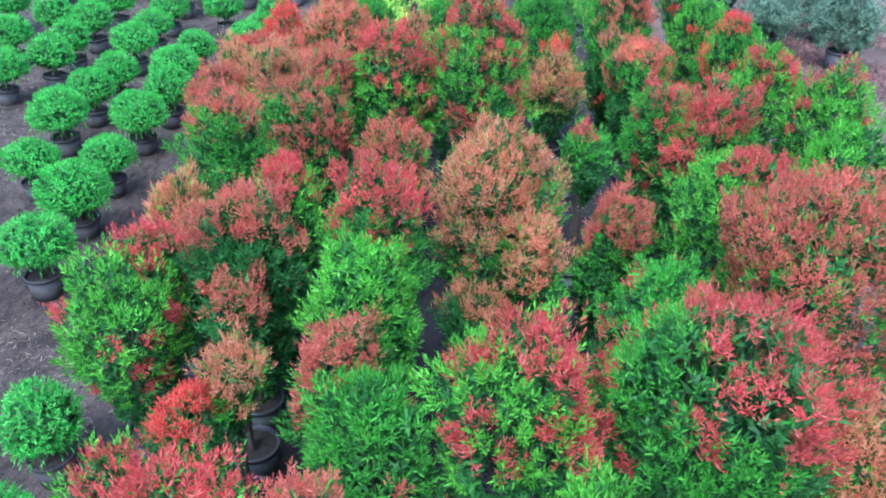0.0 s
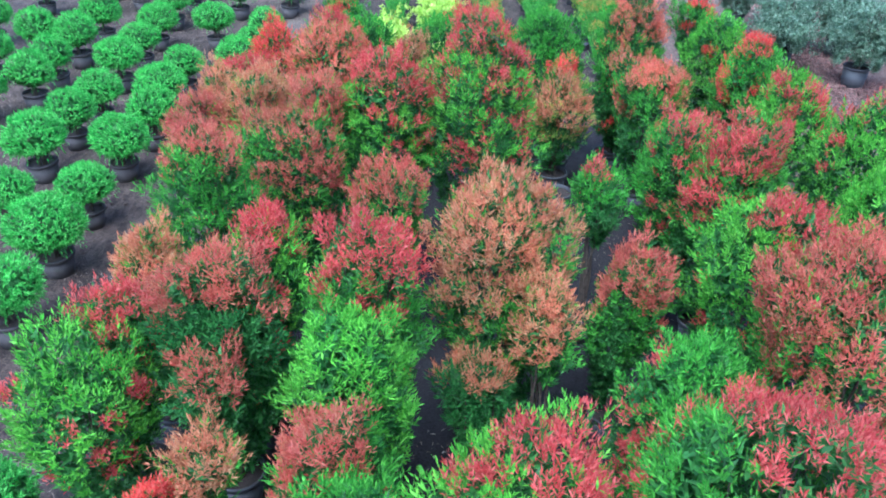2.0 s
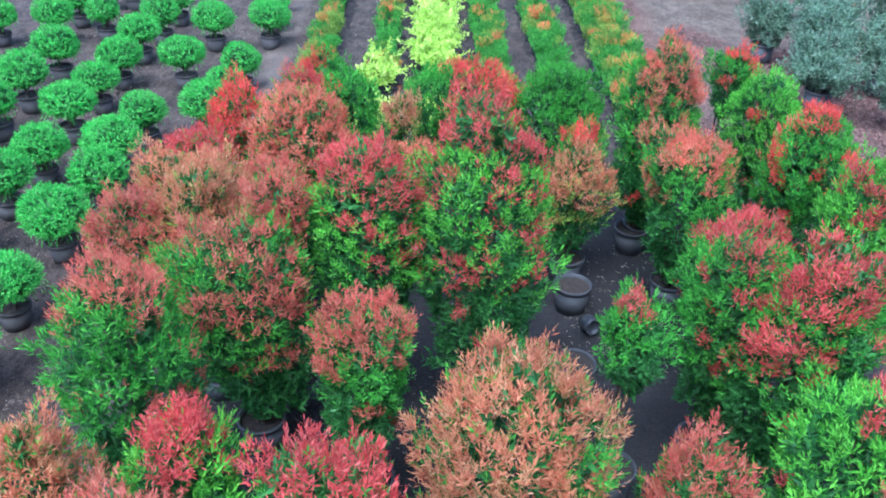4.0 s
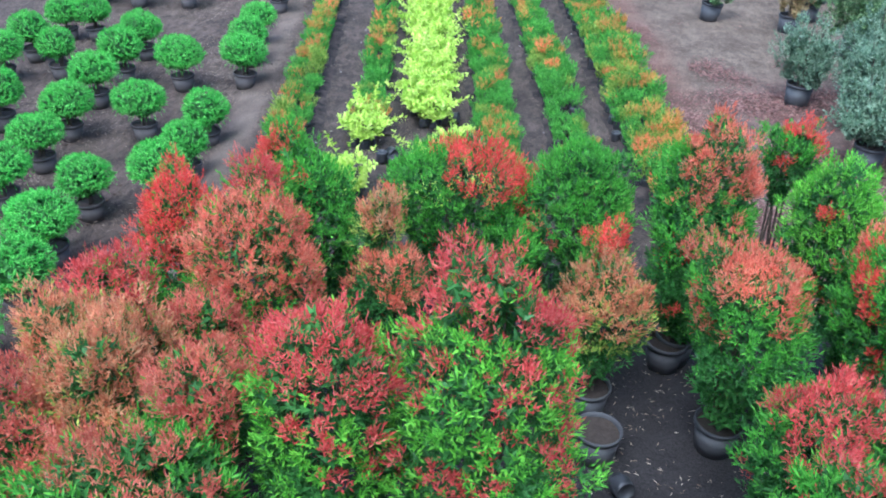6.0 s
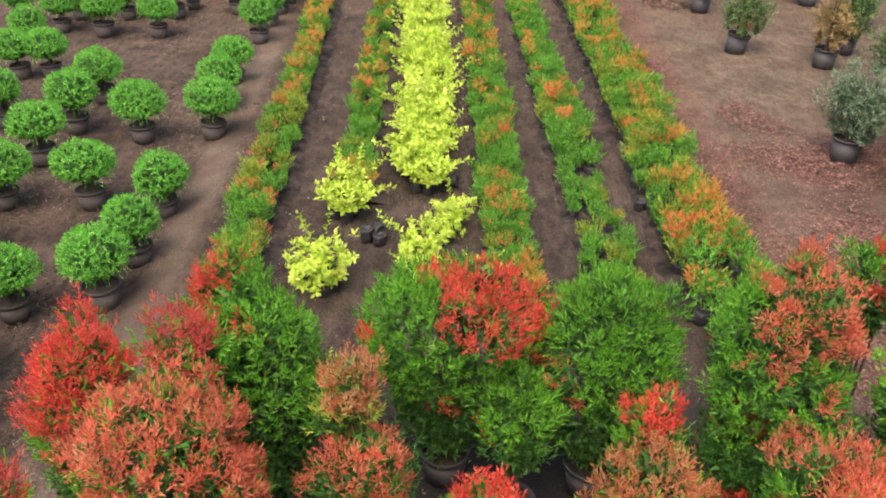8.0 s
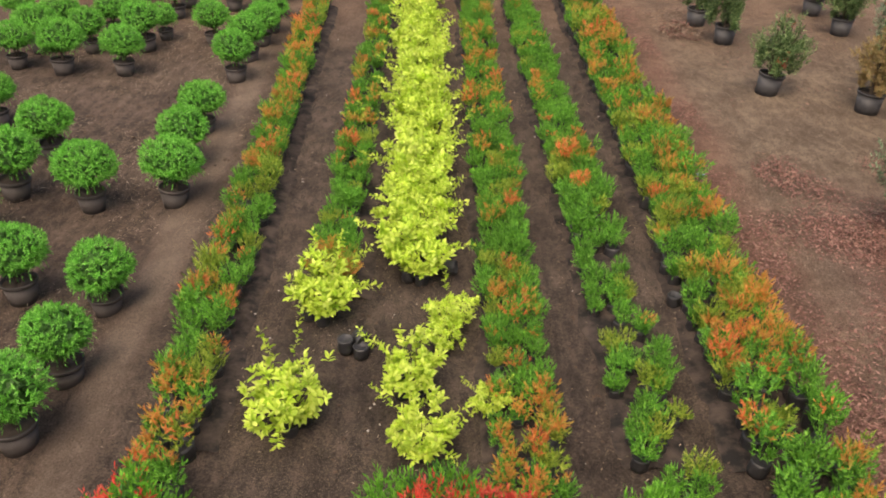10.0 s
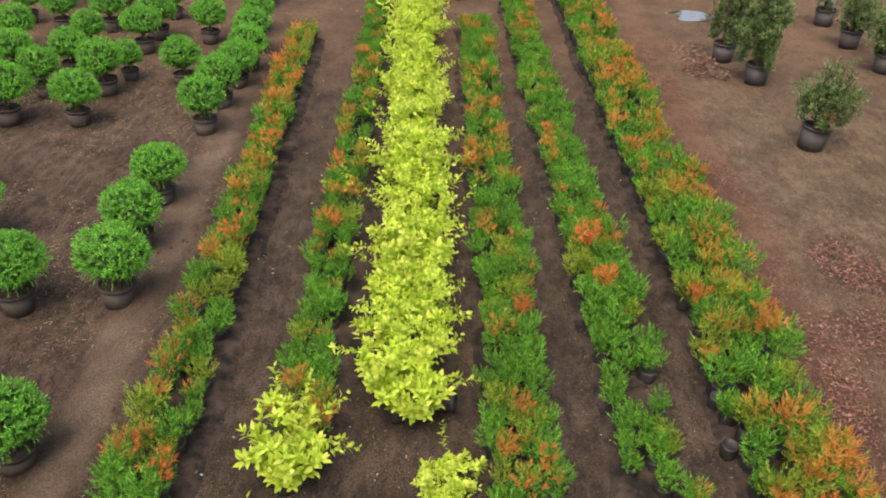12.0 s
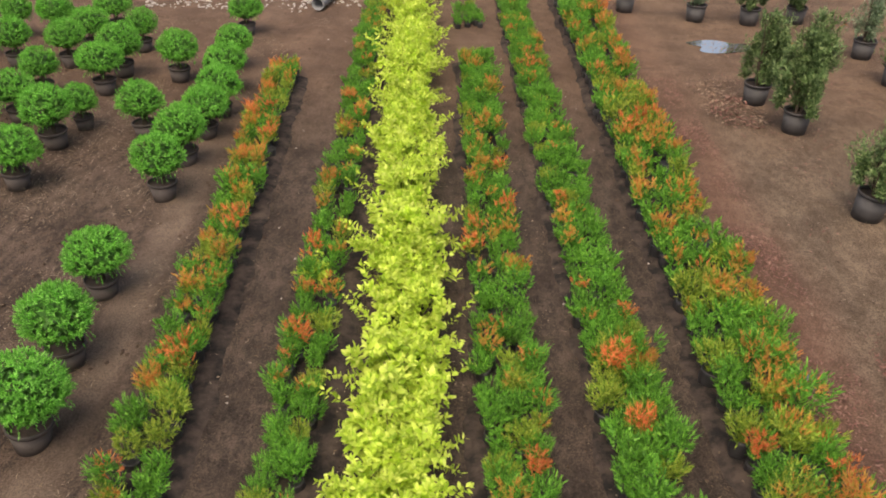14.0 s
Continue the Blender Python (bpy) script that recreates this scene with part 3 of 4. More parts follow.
red_bushes(
    (-1.76, 7.95, 2.00, 0.30, "all", "bronze", "bright"), (-2.12, 7.98, 1.98, 0.28, "all", "bronze", "mid"),
    (-1.45, 8.39, 1.77, 0.33, "all", "coral", "mid"), (-2.13, 8.66, 1.86, 0.34, "all", "crimson", "mid", -0.25),
    (-1.29, 8.98, 2.09, 0.47, "all", "ember", "mid"), (-1.36, 9.66, 2.04, 0.23, "all", "crimson", "mid"),
    (0.26, 8.88, 1.68, 0.24, "half", "scarlet", "mid"), (-0.39, 9.30, 1.52, 0.31, "half", "ember", "deep"),
    (2.10, 8.92, 1.92, 0.48, "half", "ember", "mid"), (3.09, 8.82, 2.13, 0.44, "patch", "scarlet", "mid"),
    (1.17, 9.28, 1.45, 0.34, "all", "bronze", "deep"),
)
red_bushes(
    (-2.08, 9.77, 1.83, 0.33, "all", "scarlet", "mid"), (-0.49, 9.58, 1.83, 0.20, "all", "bronze", "mid"),
    (1.22, 9.66, 1.56, 0.22, "half", "scarlet", "mid"), (3.19, 9.36, 1.85, 0.35, "half", "ember", "mid"),
    (0.50, 9.98, 1.38, 0.25, "few", "scarlet", "mid"), (1.91, 9.88, 1.28, 0.28, "patch", "scarlet", "deep"),
    (2.02, 9.98, 2.28, 0.43, "half", "ember", "mid", 0.15), (3.05, 9.94, 1.99, 0.39, "few", "scarlet", "bright"),
    (-1.04, 10.04, 1.93, 0.40, "few", "scarlet", "mid"), (-1.38, 10.32, 2.02, 0.32, "band", "scarlet", "mid"),
    (1.08, 10.35, 1.93, 0.47, "few", "ember", "mid"), (0.06, 10.42, 1.99, 0.55, "patch", "scarlet", "mid", 0.36),
    (2.91, 10.70, 2.05, 0.26, "top", "scarlet", "mid"), (0.62, 11.05, 0.90, 0.30, "few", "scarlet", "bright"),
)


# ---- topiary balls in pots ----
def build_topiary(seed, radius, height):
    rng = np.random.default_rng(seed)
    thing = new("topiary_ball")
    tagged(thing, "clipped round green topiary shrub in a dusty black pot", "topiary", "topiary shrubs in the lower ground")
    n = int(670 * (radius / 0.29) ** 2)
    zc = 0.548
    th, ct = rng.uniform(0, 6.283, n), 1 - 1.85 * rng.uniform(0, 1, n) ** 1.15
    st = np.sqrt(1 - ct ** 2)
    d = np.stack([np.cos(th) * st, np.sin(th) * st, ct], 1)
    r = 0.92 + 0.065 * wave(d, 3.2, np.random.default_rng(seed + 1)) + 0.050 * wave(d, 8.0, np.random.default_rng(seed + 2))
    r = r * (1 - 0.13 * rng.uniform(0, 1, n) ** 2)
    p = d * r[:, None] * np.array([radius * 1.06, radius * 1.06, height])
    p[:, 2] = np.where(p[:, 2] < 0, p[:, 2] * 0.64, p[:, 2] * 1.18) + zc
    a = unit(d * 0.85 + np.array([0, 0, 0.55]) + rng.normal(0, 0.38, (n, 3)))
    v, f = sprigs(p, a, rng, 8, 0.048, 0.038, 0.0080, 18, 78, "blade")
    # a few untrimmed shoots hang out below
    k = rng.integers(0, n, 70)
    k = k[p[k, 2] < zc]
    loose = sprigs(p[k] - np.array([0, 0, 0.03]), unit(d[k] * 0.5 - np.array([0, 0, 0.6])), rng, 8, 0.09, 0.036, 0.008, 20, 70, "blade")
    tagged(part("foliage", tri_mesh("foliage", *join([(v, f), loose])), TOPIARY, thing), kind="stuff")
    # leaf core in the dark green that stands in for the ball's inner shade
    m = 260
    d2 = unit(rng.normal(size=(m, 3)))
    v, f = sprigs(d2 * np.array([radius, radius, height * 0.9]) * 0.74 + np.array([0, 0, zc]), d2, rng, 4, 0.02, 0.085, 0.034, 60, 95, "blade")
    tagged(part("inner_leaves", tri_mesh("inner_leaves", v, f), MATURE_SHADE, thing), kind="stuff")
    v, f = stems(rng, 3, 0.2, 0.64, radius * 0.7, 0.017)
    part("trunk", tri_mesh("trunk", v, f), BARK, thing)
    add_pot(thing, 0.168, 0.130, 0.25, DUSTY_POT, DUSTY_MIX)
    return thing


def topiary_row(*places):
    BALLS.extend(places)


BALLS = []
topiary_row((-2.70, 3.02), (-2.74, 4.04), (-3.86, 6.40), (-3.92, 7.50), (-4.80, 8.30), (-3.96, 8.45), (-4.92, 9.48), (-3.98, 9.60), (-4.92, 10.42), (-3.90, 10.45), (-6.45, 11.05), (-4.88, 11.20), (-4.00, 11.32))
topiary_row((-6.00, 11.65), (-4.00, 12.32), (-5.02, 12.42), (-5.98, 12.42), (-3.25, 12.55), (-7.05, 12.62), (-3.18, 13.30), (-6.02, 13.38), (-5.02, 13.42), (-6.75, 13.62), (-3.22, 14.32), (-5.08, 14.38), (-7.90, 14.40))
topiary_row((-4.10, 14.45), (-6.10, 14.60), (-5.15, 15.52), (-7.80, 16.20), (-4.12, 16.28), (-6.92, 16.40), (-3.22, 16.45), (-5.12, 16.50), (-6.14, 16.62), (-6.88, 17.35), (-3.34, 17.45), (-5.12, 17.60), (-6.75, 18.45))
topiary_row((-3.42, 18.50), (-6.30, 18.50), (-7.12, 19.62), (-3.46, 20.55), (-6.28, 20.62), (-5.32, 20.70), (-7.10, 20.80), (-7.95, 21.10), (-3.46, 21.48), (-7.08, 21.62), (-6.22, 21.70), (-5.34, 21.88), (-4.26, 22.30))
topiary_row((-3.42, 22.35), (-7.02, 22.52), (-6.20, 22.66), (-8.05, 23.00), (-3.40, 23.10), (-7.50, 23.66), (-6.30, 23.68), (-5.40, 23.85), (-3.55, 24.05), (-4.45, 24.50), (-5.40, 24.62), (-7.28, 24.92), (-6.42, 25.00))
topiary_row((-3.70, 25.20), (-8.10, 25.30), (-6.34, 25.80), (-5.50, 25.90), (-7.95, 26.40), (-7.28, 26.52), (-6.28, 26.85), (-3.92, 27.05))
SMALL = (-5.20, 22.50)
variants = {}
rng = np.random.default_rng(5)
for k, (x, y) in enumerate(BALLS):
    kind = int(rng.integers(0, 7))
    s = rng.uniform(0.90, 1.07)
    m = pose(x, y, ground_z(x, y) - 0.004, rng.normal(0, 2.0), rng.normal(0, 2.0), rng.uniform(0, 360)) @ Matrix.Diagonal((s, s, s, 1))
    if kind not in variants:
        variants[kind] = build_topiary(500 + kind * 7, (0.30, 0.32, 0.29, 0.33, 0.31, 0.28, 0.34)[kind], (0.25, 0.235, 0.255, 0.24, 0.225, 0.24, 0.25)[kind])
        variants[kind].matrix_basis = m
    else:
        c = copy_thing(variants[kind], Matrix.Identity(4))
        c.matrix_basis = m
c = copy_thing(variants[5], Matrix.Identity(4))
c.matrix_basis = pose(*SMALL, -0.16, 0, 0, 40) @ Matrix.Diagonal((0.8, 0.8, 0.8, 1))


# ---- rows of young plants in polybags ----
def bag_shape(rng):
    r, h = rng.uniform(0.054, 0.068), rng.uniform(0.10, 0.14)
    v, f = lathe([(0.0, 0.0), (r * 0.9, 0.0), (r * 1.04, h * 0.35), (r, h * 0.8), (r * 1.02, h), (r * 0.86, h * 0.97), (r * 0.82, h * 0.88), (0.002, h * 0.9)], 10, 0.09, rng)
    return v, f


def young_shape(seed, coarse):
    """Arrays for one young plant: bag, green shoots, coloured shoots on its rounded heads."""
    rng = np.random.default_rng(seed)
    k = int(rng.integers(3, 6))
    each = 20 if coarse else 32
    n = k * each
    top = rng.uniform(0.33, 0.52)
    az0 = np.arange(k) * 2.4 + rng.uniform(0, 0.8, k)
    off = 0.068 * np.sqrt((np.arange(k) + 0.2) / k)
    heads = np.stack([off * np.cos(az0), off * np.sin(az0), top * rng.uniform(0.76, 1.0, k) * (1 - 1.0 * off)], 1)
    size = rng.uniform(0.046, 0.068, k)
    pick = np.arange(n) % k
    u = rng.uniform(0.0, 1.0, n) ** 0.5
    az = rng.uniform(0, 6.283, n)
    z = 0.09 + (heads[pick, 2] - 0.09 - 0.05) * u
    rad = size[pick] * np.sqrt(np.maximum(0.02, 1 - np.abs((u - 0.62) / 0.62) ** 2.4)) * rng.uniform(0.7, 1.0, n)
    lean = 0.35 + 0.65 * u
    p = np.stack([heads[pick, 0] * lean + rad * np.cos(az), heads[pick, 1] * lean + rad * np.sin(az), z], 1)
    out = unit(heads[pick] * np.array([1, 1, 0]) + 1e-4)
    a = unit(np.stack([np.cos(az) * 0.42, np.sin(az) * 0.42, np.full(n, 0.9)], 1) + 0.25 * out + rng.normal(0, 0.13, (n, 3)))
    share = (0.0, 0.06, 0.22, 0.36, 0.66, 0.13)[seed % 6]
    hot = rng.uniform(0, 1, k) < share
    isred = hot[pick] & (u > rng.uniform(0.60, 0.86, k)[pick] + 0.06 * rng.normal(size=n))
    bag = bag_shape(rng)
    broad = 0.0088 if coarse else 0.0064
    green = sprigs(p[~isred], a[~isred], rng, 6, 0.050, 0.042, broad, 10, 50, "blade")
    red = sprigs(p[isred], a[isred], rng, 6, 0.042, 0.042, broad * 0.9, 10, 62, "blade") if isred.sum() > 2 else None
    return bag, green, red


YOUNG = {}


def young_meshes(kind):
    if kind not in YOUNG:
        bag, green, red = young_shape(900 + kind, False)
        YOUNG[kind] = (tri_mesh("polybag", *bag), tri_mesh("green_leaves", *green), tri_mesh("new_growth", *red) if red is not None else None, young_shape(900 + kind, True))
    return YOUNG[kind]


def turned(shape, m):
    v, f = shape
    a = np.array(m)
    return v @ a[:3, :3].T + a[:3, 3], f


# each row: centre line x at y = 12 and at y = 24, half width, plants abreast, first and last y, tint of the coloured shoots, leaf green, share of coloured plants
ROWS_OF_PLANTS = [
    (-1.95, -2.66, 0.23, 2, 11.6, 24.7, "olive", "young", 1.0),
    (-0.98, -1.44, 0.21, 2, 14.45, 30.5, "olive", "young", 0.65),
    (0.68, 0.38, 0.26, 3, 11.8, 25.6, "olive", "young", 0.5),
    (1.72, 1.28, 0.26, 3, 11.8, 31.0, "olive", "young", 0.5),
    (2.70, 2.50, 0.40, 3, 11.6, 31.0, "olive", "young", 0.8),
    (0.26, 0.26, 0.30, 3, 27.4, 28.5, "olive", "young", 0.3),
]
NEAR_LO, NEAR_HI = 12.9, 18.0
rng = np.random.default_rng(21)
for row, (xa, xb, half, abreast, y0, y1, red, green, share) in enumerate(ROWS_OF_PLANTS):
    far = {"bag": [], "green": [], "tint": [], red: [], "sunset": []}
    step = 0.26 if row == 4 else 0.225
    for j in range(int((y1 - y0) / step)):
        for i in range(abreast):
            y = y0 + step * j + rng.normal(0, 0.035) + (0.1 if i % 2 else 0)
            line = xa + (xb - xa) * (y - 12) / 12
            x = line + (i - (abreast - 1) / 2) * (2 * half / abreast) + rng.normal(0, 0.025)
            if row == 3 and y < 15.6 and rng.uniform() < 0.28:
                continue
            if rng.uniform() < 0.04:
                continue
            kind = int(rng.integers(0, 18))
            if rng.uniform() > share or (row == 3 and y < 17.2 and rng.uniform() < 0.8):
                kind -= kind % 6
            if row == 2 and y < 13.0 and rng.uniform() < 0.6:
                kind = kind - kind % 6 + 4
            # the outer edges catch the light and colour most
            if (row, i) in ((0, 0), (4, abreast - 1)) and rng.uniform() < 0.25:
                kind = kind - kind % 6 + 4
            s = rng.uniform(0.80, 1.22) * (1.1 if row == 0 else 1.32 if row == 4 else 1.0) * (1.25 if row == 3 and 15.6 < y < 17.4 else 1.0)
            m = pose(x, y, ground_z(x, y) - 0.006, rng.normal(0, 4), rng.normal(0, 4), rng.uniform(0, 360)) @ Matrix.Diagonal((s, s, s, 1))
            bm_, gm_, rm_, (bag, grn, rd) = young_meshes(kind)
            yellow = rng.uniform() < (0.32 if row in (0, 4) else 0.16)
            tip = "sunset" if rng.uniform() < 0.35 else red
            if NEAR_LO < y < NEAR_HI:
                thing = new("young_plant")
                thing.matrix_basis = m
                tagged(thing, "young leafy plant in a black polybag" if rd is None else "young green plant with orange-red tips in a black polybag", "seedling", "young plants in rows")
                part("polybag", bm_, BAG, thing, "black plastic polybag")
                for nm, me, mat in (("green_leaves", gm_, GREENS["tinted" if yellow else green]), ("new_growth", rm_, REDS[tip])):
                    if me is not None:
                        ob = tagged(part(nm, me, mat, thing), kind="stuff")
                        ob.material_slots[0].link = "OBJECT"
                        ob.material_slots[0].material = mat
            else:
                far["bag"].append(turned(bag, m))
                far["tint" if yellow else "green"].append(turned(grn, m))
                if rd is not None:
                    far[tip].append(turned(rd, m))
    top_ob = part("plant_row", tri_mesh("plant_row", *join(far["green"])), GREENS[green])
    tagged(top_ob, "dense row of young green plants with orange tips in polybags", "plant row", kind="stuff")
    for tip in (red, "sunset"):
        if far[tip]:
            part("new_growth", tri_mesh("new_growth", *join(far[tip])), REDS[tip], top_ob, RED_WORDS[tip] + " young tips")
    if far["tint"]:
        part("tinted_leaves", tri_mesh("tinted_leaves", *join(far["tint"])), GREENS["tinted"], top_ob, "yellowish olive young leaves")
    part("polybags", tri_mesh("polybags", *join(far["bag"])), BAG, top_ob)


# ---- strips of black mulch sheet under the rows, half buried in soil ----
def mulch_material():
    m, nodes, links, bsdf = node_material("soiled_mulch_sheet")
    geo = nodes.new("ShaderNodeNewGeometry")
    n1 = noise_node(nodes, links, geo.outputs["Position"], 5.0, 6, 0.65)
    r = ramp(nodes, [(0.40, (0.016, 0.0145, 0.014)), (0.62, (0.070, 0.053, 0.044))])
    links.new(n1.outputs["Fac"], r.inputs[0])
    links.new(r.outputs[0], bsdf.inputs["Base Color"])
    bsdf.inputs["Roughness"].default_value = 0.88
    bsdf.inputs["Specular IOR Level"].default_value = 0.15
    n2 = noise_node(nodes, links, geo.outputs["Position"], 22.0, 4)
    bp = nodes.new("ShaderNodeBump")
    bp.inputs["Strength"].default_value, bp.inputs["Distance"].default_value = 0.6, 0.02
    links.new(n2.outputs["Fac"], bp.inputs["Height"])
    links.new(bp.outputs[0], bsdf.inputs["Normal"])
    return m


MULCH = mulch_material()


def mulch_strip(xa, xb, west, east, y0, y1):
    """A thin wrinkled sheet that follows a row from y0 to y1, with ragged edges."""
    ys = np.arange(y0, y1, 0.12)
    v, f, cols = [], [], 7
    for y in ys:
        line = xa + (xb - xa) * (y - 12) / 12
        lo = line + west + 0.08 * noise.noise(Vector((y * 1.3, xa, 1.0))) + 0.05 * noise.noise(Vector((y * 6.0, xa, 2.0)))
        hi = line + east + 0.08 * noise.noise(Vector((y * 1.1, xa, 5.0))) + 0.05 * noise.noise(Vector((y * 5.0, xa, 7.0)))
        for i in range(cols):
            x = lo + (hi - lo) * i / (cols - 1)
            rim = i in (0, cols - 1)
            v.append((x, y, 0.0 if rim else 0.034 + 0.008 * noise.noise(Vector((x * 9, y * 4, 4.0)))))
    for j in range(len(ys) - 1):
        for i in range(cols - 1):
            a = j * cols + i
            f += [(a, a + 1, a + cols + 1), (a, a + cols + 1, a + cols)]
    me = tri_mesh("mulch_sheet", v, f)
    me.polygons.foreach_set("use_smooth", np.ones(len(f), dtype=bool))
    tagged(part("mulch_sheet", me, MULCH), "black plastic mulch sheet half covered with soil under a plant row", "mulch sheet", "mulch sheets under the rows")


for row, west, east in ((0, -0.22, 0.36), (1, -0.20, 0.40), (2, -0.34, 0.20), (3, -0.31, 0.22), (4, -0.46, 0.26)):
    xa, xb, _, _, y0, y1 = ROWS_OF_PLANTS[row][:6]
    mulch_strip(xa, xb, west, east, max(y0, 12.4), y1 - 0.2)


# ---- golden shrubs down the middle ----
def build_gold(seed, wide, tall):
    rng = np.random.default_rng(seed)
    thing = new("golden_shrub")
    tagged(thing, "bright yellow-green leafy shrub in black polybags", "shrub", "golden shrubs in a row")
    p, a, _, _, _ = crown(seed, rng, 150, wide * 0.95, 0.10, tall * 0.92, 0.28, 0.42, 2.2, 0.6, 2.0, 0.0, 4)
    a = unit(a + np.array([0, 0, 0.25]))
    v, f = sprigs(p, a, rng, 7, 0.056, 0.086, 0.0205, 22, 80, True, 0.10)
    # a few long shoots reach out of the crown
    extra = []
    for _ in range(5):
        az = rng.uniform(0, 6.283)
        e = np.array([math.cos(az), math.sin(az), rng.uniform(0.1, 0.9)])
        s = np.linspace(0.8, rng.uniform(1.2, 1.7), 7)[:, None]
        q = e * s * wide + np.array([0, 0, tall * 0.5])
        extra.append(sprigs(q, unit(np.tile(e, (7, 1)) + rng.normal(0, 0.3, (7, 3))), rng, 4, 0.05, 0.07, 0.017, 40, 85, True, 0.2))
    v, f = join([(v, f)] + extra)
    tagged(part("foliage", tri_mesh("foliage", v, f), GOLD, thing), kind="stuff")
    v, f = stems(rng, 6, 0.1, tall * 0.8, wide, 0.009)
    part("trunk", tri_mesh("trunk", v, f), BARK, thing)
    for i in range(4):
        v, f = bag_shape(rng)
        az = i * 1.57 + 0.4
        ob = part("polybag", tri_mesh("polybag", v + np.array([0.1 * math.cos(az), 0.1 * math.sin(az), 0]), f), BAG, thing, "black plastic polybag")
    return thing


golds = {}
GOLD_AT = [(-1.13, 14.15, 1.05), (-1.15, 12.74, 0.98), (-0.22, 13.15, 0.9), (-0.14, 12.50, 0.8), (0.06, 14.06, 0.66), (0.02, 13.74, 0.52), (0.40, 12.95, 0.48), (-0.92, 11.0, 0.6), (-1.30, 18.65, 0.5)]
rng = np.random.default_rng(33)
y, flip = 14.86, 1
while y < 31:
    line = -0.25 - 0.048 * (y - 15) - 0.10 * (1 - smoothstep(15.0, 16.6, y))
    GOLD_AT.append((line + flip * rng.uniform(0.02, 0.15), y, rng.uniform(0.80, 1.16)))
    y += rng.uniform(0.26, 0.38)
    flip = -flip
for x, y, s in GOLD_AT:
    kind = int(rng.integers(0, 8))
    m = pose(x, y, -0.005, 0, 0, rng.uniform(0, 360)) @ Matrix.Diagonal((s, s, s, 1))
    if kind not in golds:
        golds[kind] = build_gold(700 + kind * 5, rng.uniform(0.29, 0.35), rng.uniform(0.52, 0.64))
        golds[kind].matrix_basis = m
    else:
        c = copy_thing(golds[kind], Matrix.Identity(4))
        c.matrix_basis = m


# ---- shrubs in pots across the yard ----
def yard_shrub(x, y, top, radius, leaf, red, seed, label, low=0.42, tilt=0.0, dense=1.0):
    rng = np.random.default_rng(seed)
    thing = new("potted_shrub")
    thing.matrix_world = pose(x, y, ground_z(x, y) - 0.004, 0, tilt, 0)
    tagged(thing, label, "shrub", "potted shrubs in the yard")
    skin = 2 * math.pi * radius * (top - low)
    lobes = [(0.0, 0.0, 0.68, 1.0)]
    for k in range(3):
        az, off = 2.1 * k + rng.uniform(0, 1.2), rng.uniform(0.45, 0.68) * radius
        lobes.append((off * math.cos(az), off * math.sin(az), rng.uniform(0.48, 0.66), rng.uniform(0.60, 0.95)))
    outer, inner = [], []
    for k, (dx, dy, rk, hk) in enumerate(lobes):
        zt = low + (top - low) * hk
        share = rk * hk / 1.9
        for store, count, inset in ((outer, 480, 0.0), (inner, 150, 0.07)):
            q, b, w, _, _ = crown(seed + k, rng, int(count * skin * dense * share), radius * rk, low, zt, 0.35, 0.5, 2.2, 0.8, 2.2, inset)
            store.append((q + np.array([dx, dy, 0]), b, w))
    p, a, u = (np.concatenate([o[i] for o in outer]) for i in range(3))
    q, b = (np.concatenate([o[i] for o in inner]) for i in range(2))
    n = len(u)
    a = unit(a + rng.normal(0, 0.3, (n, 3)))
    isred = (wave(p, 7.0, np.random.default_rng(seed + 1)) + u * 0.8 + 0.25 * rng.normal(size=n) > 2.0) if red else np.zeros(n, bool)
    v, f = sprigs(p[~isred], a[~isred], rng, 6, 0.075, 0.050, 0.0125, 30, 80, "blade")
    tagged(part("foliage", tri_mesh("foliage", v, f), leaf, thing), kind="stuff")
    v, f = sprigs(q, b, rng, 5, 0.06, 0.080, 0.020, 25, 80, "blade")
    tagged(part("inner_leaves", tri_mesh("inner_leaves", v, f), leaf, thing, "shaded older leaves"), kind="stuff")
    if isred.sum() > 2:
        v, f = sprigs(p[isred], a[isred], rng, 7, 0.07, 0.055, 0.009, 20, 60)
        tagged(part("new_growth", tri_mesh("new_growth", v, f), REDS[red], thing, "red young leaves"), kind="stuff")
    v, f = stems(rng, 8, 0.25, top - 0.08, radius, 0.015)
    part("trunk", tri_mesh("trunk", v, f), BARK, thing)
    add_pot(thing, 0.195, 0.165, 0.34)


GREY_WORDS = "loose grey-green shrub in a large black pot"


def yard_shrubs(seed, *shrubs):
    for k, (x, y, top, radius, leaf, red, words, dense) in enumerate(shrubs):
        yard_shrub(x, y, top, radius, leaf, red, seed + 13 * k, words, 0.36, 6.0 if y == 20.45 else 0.0, dense)


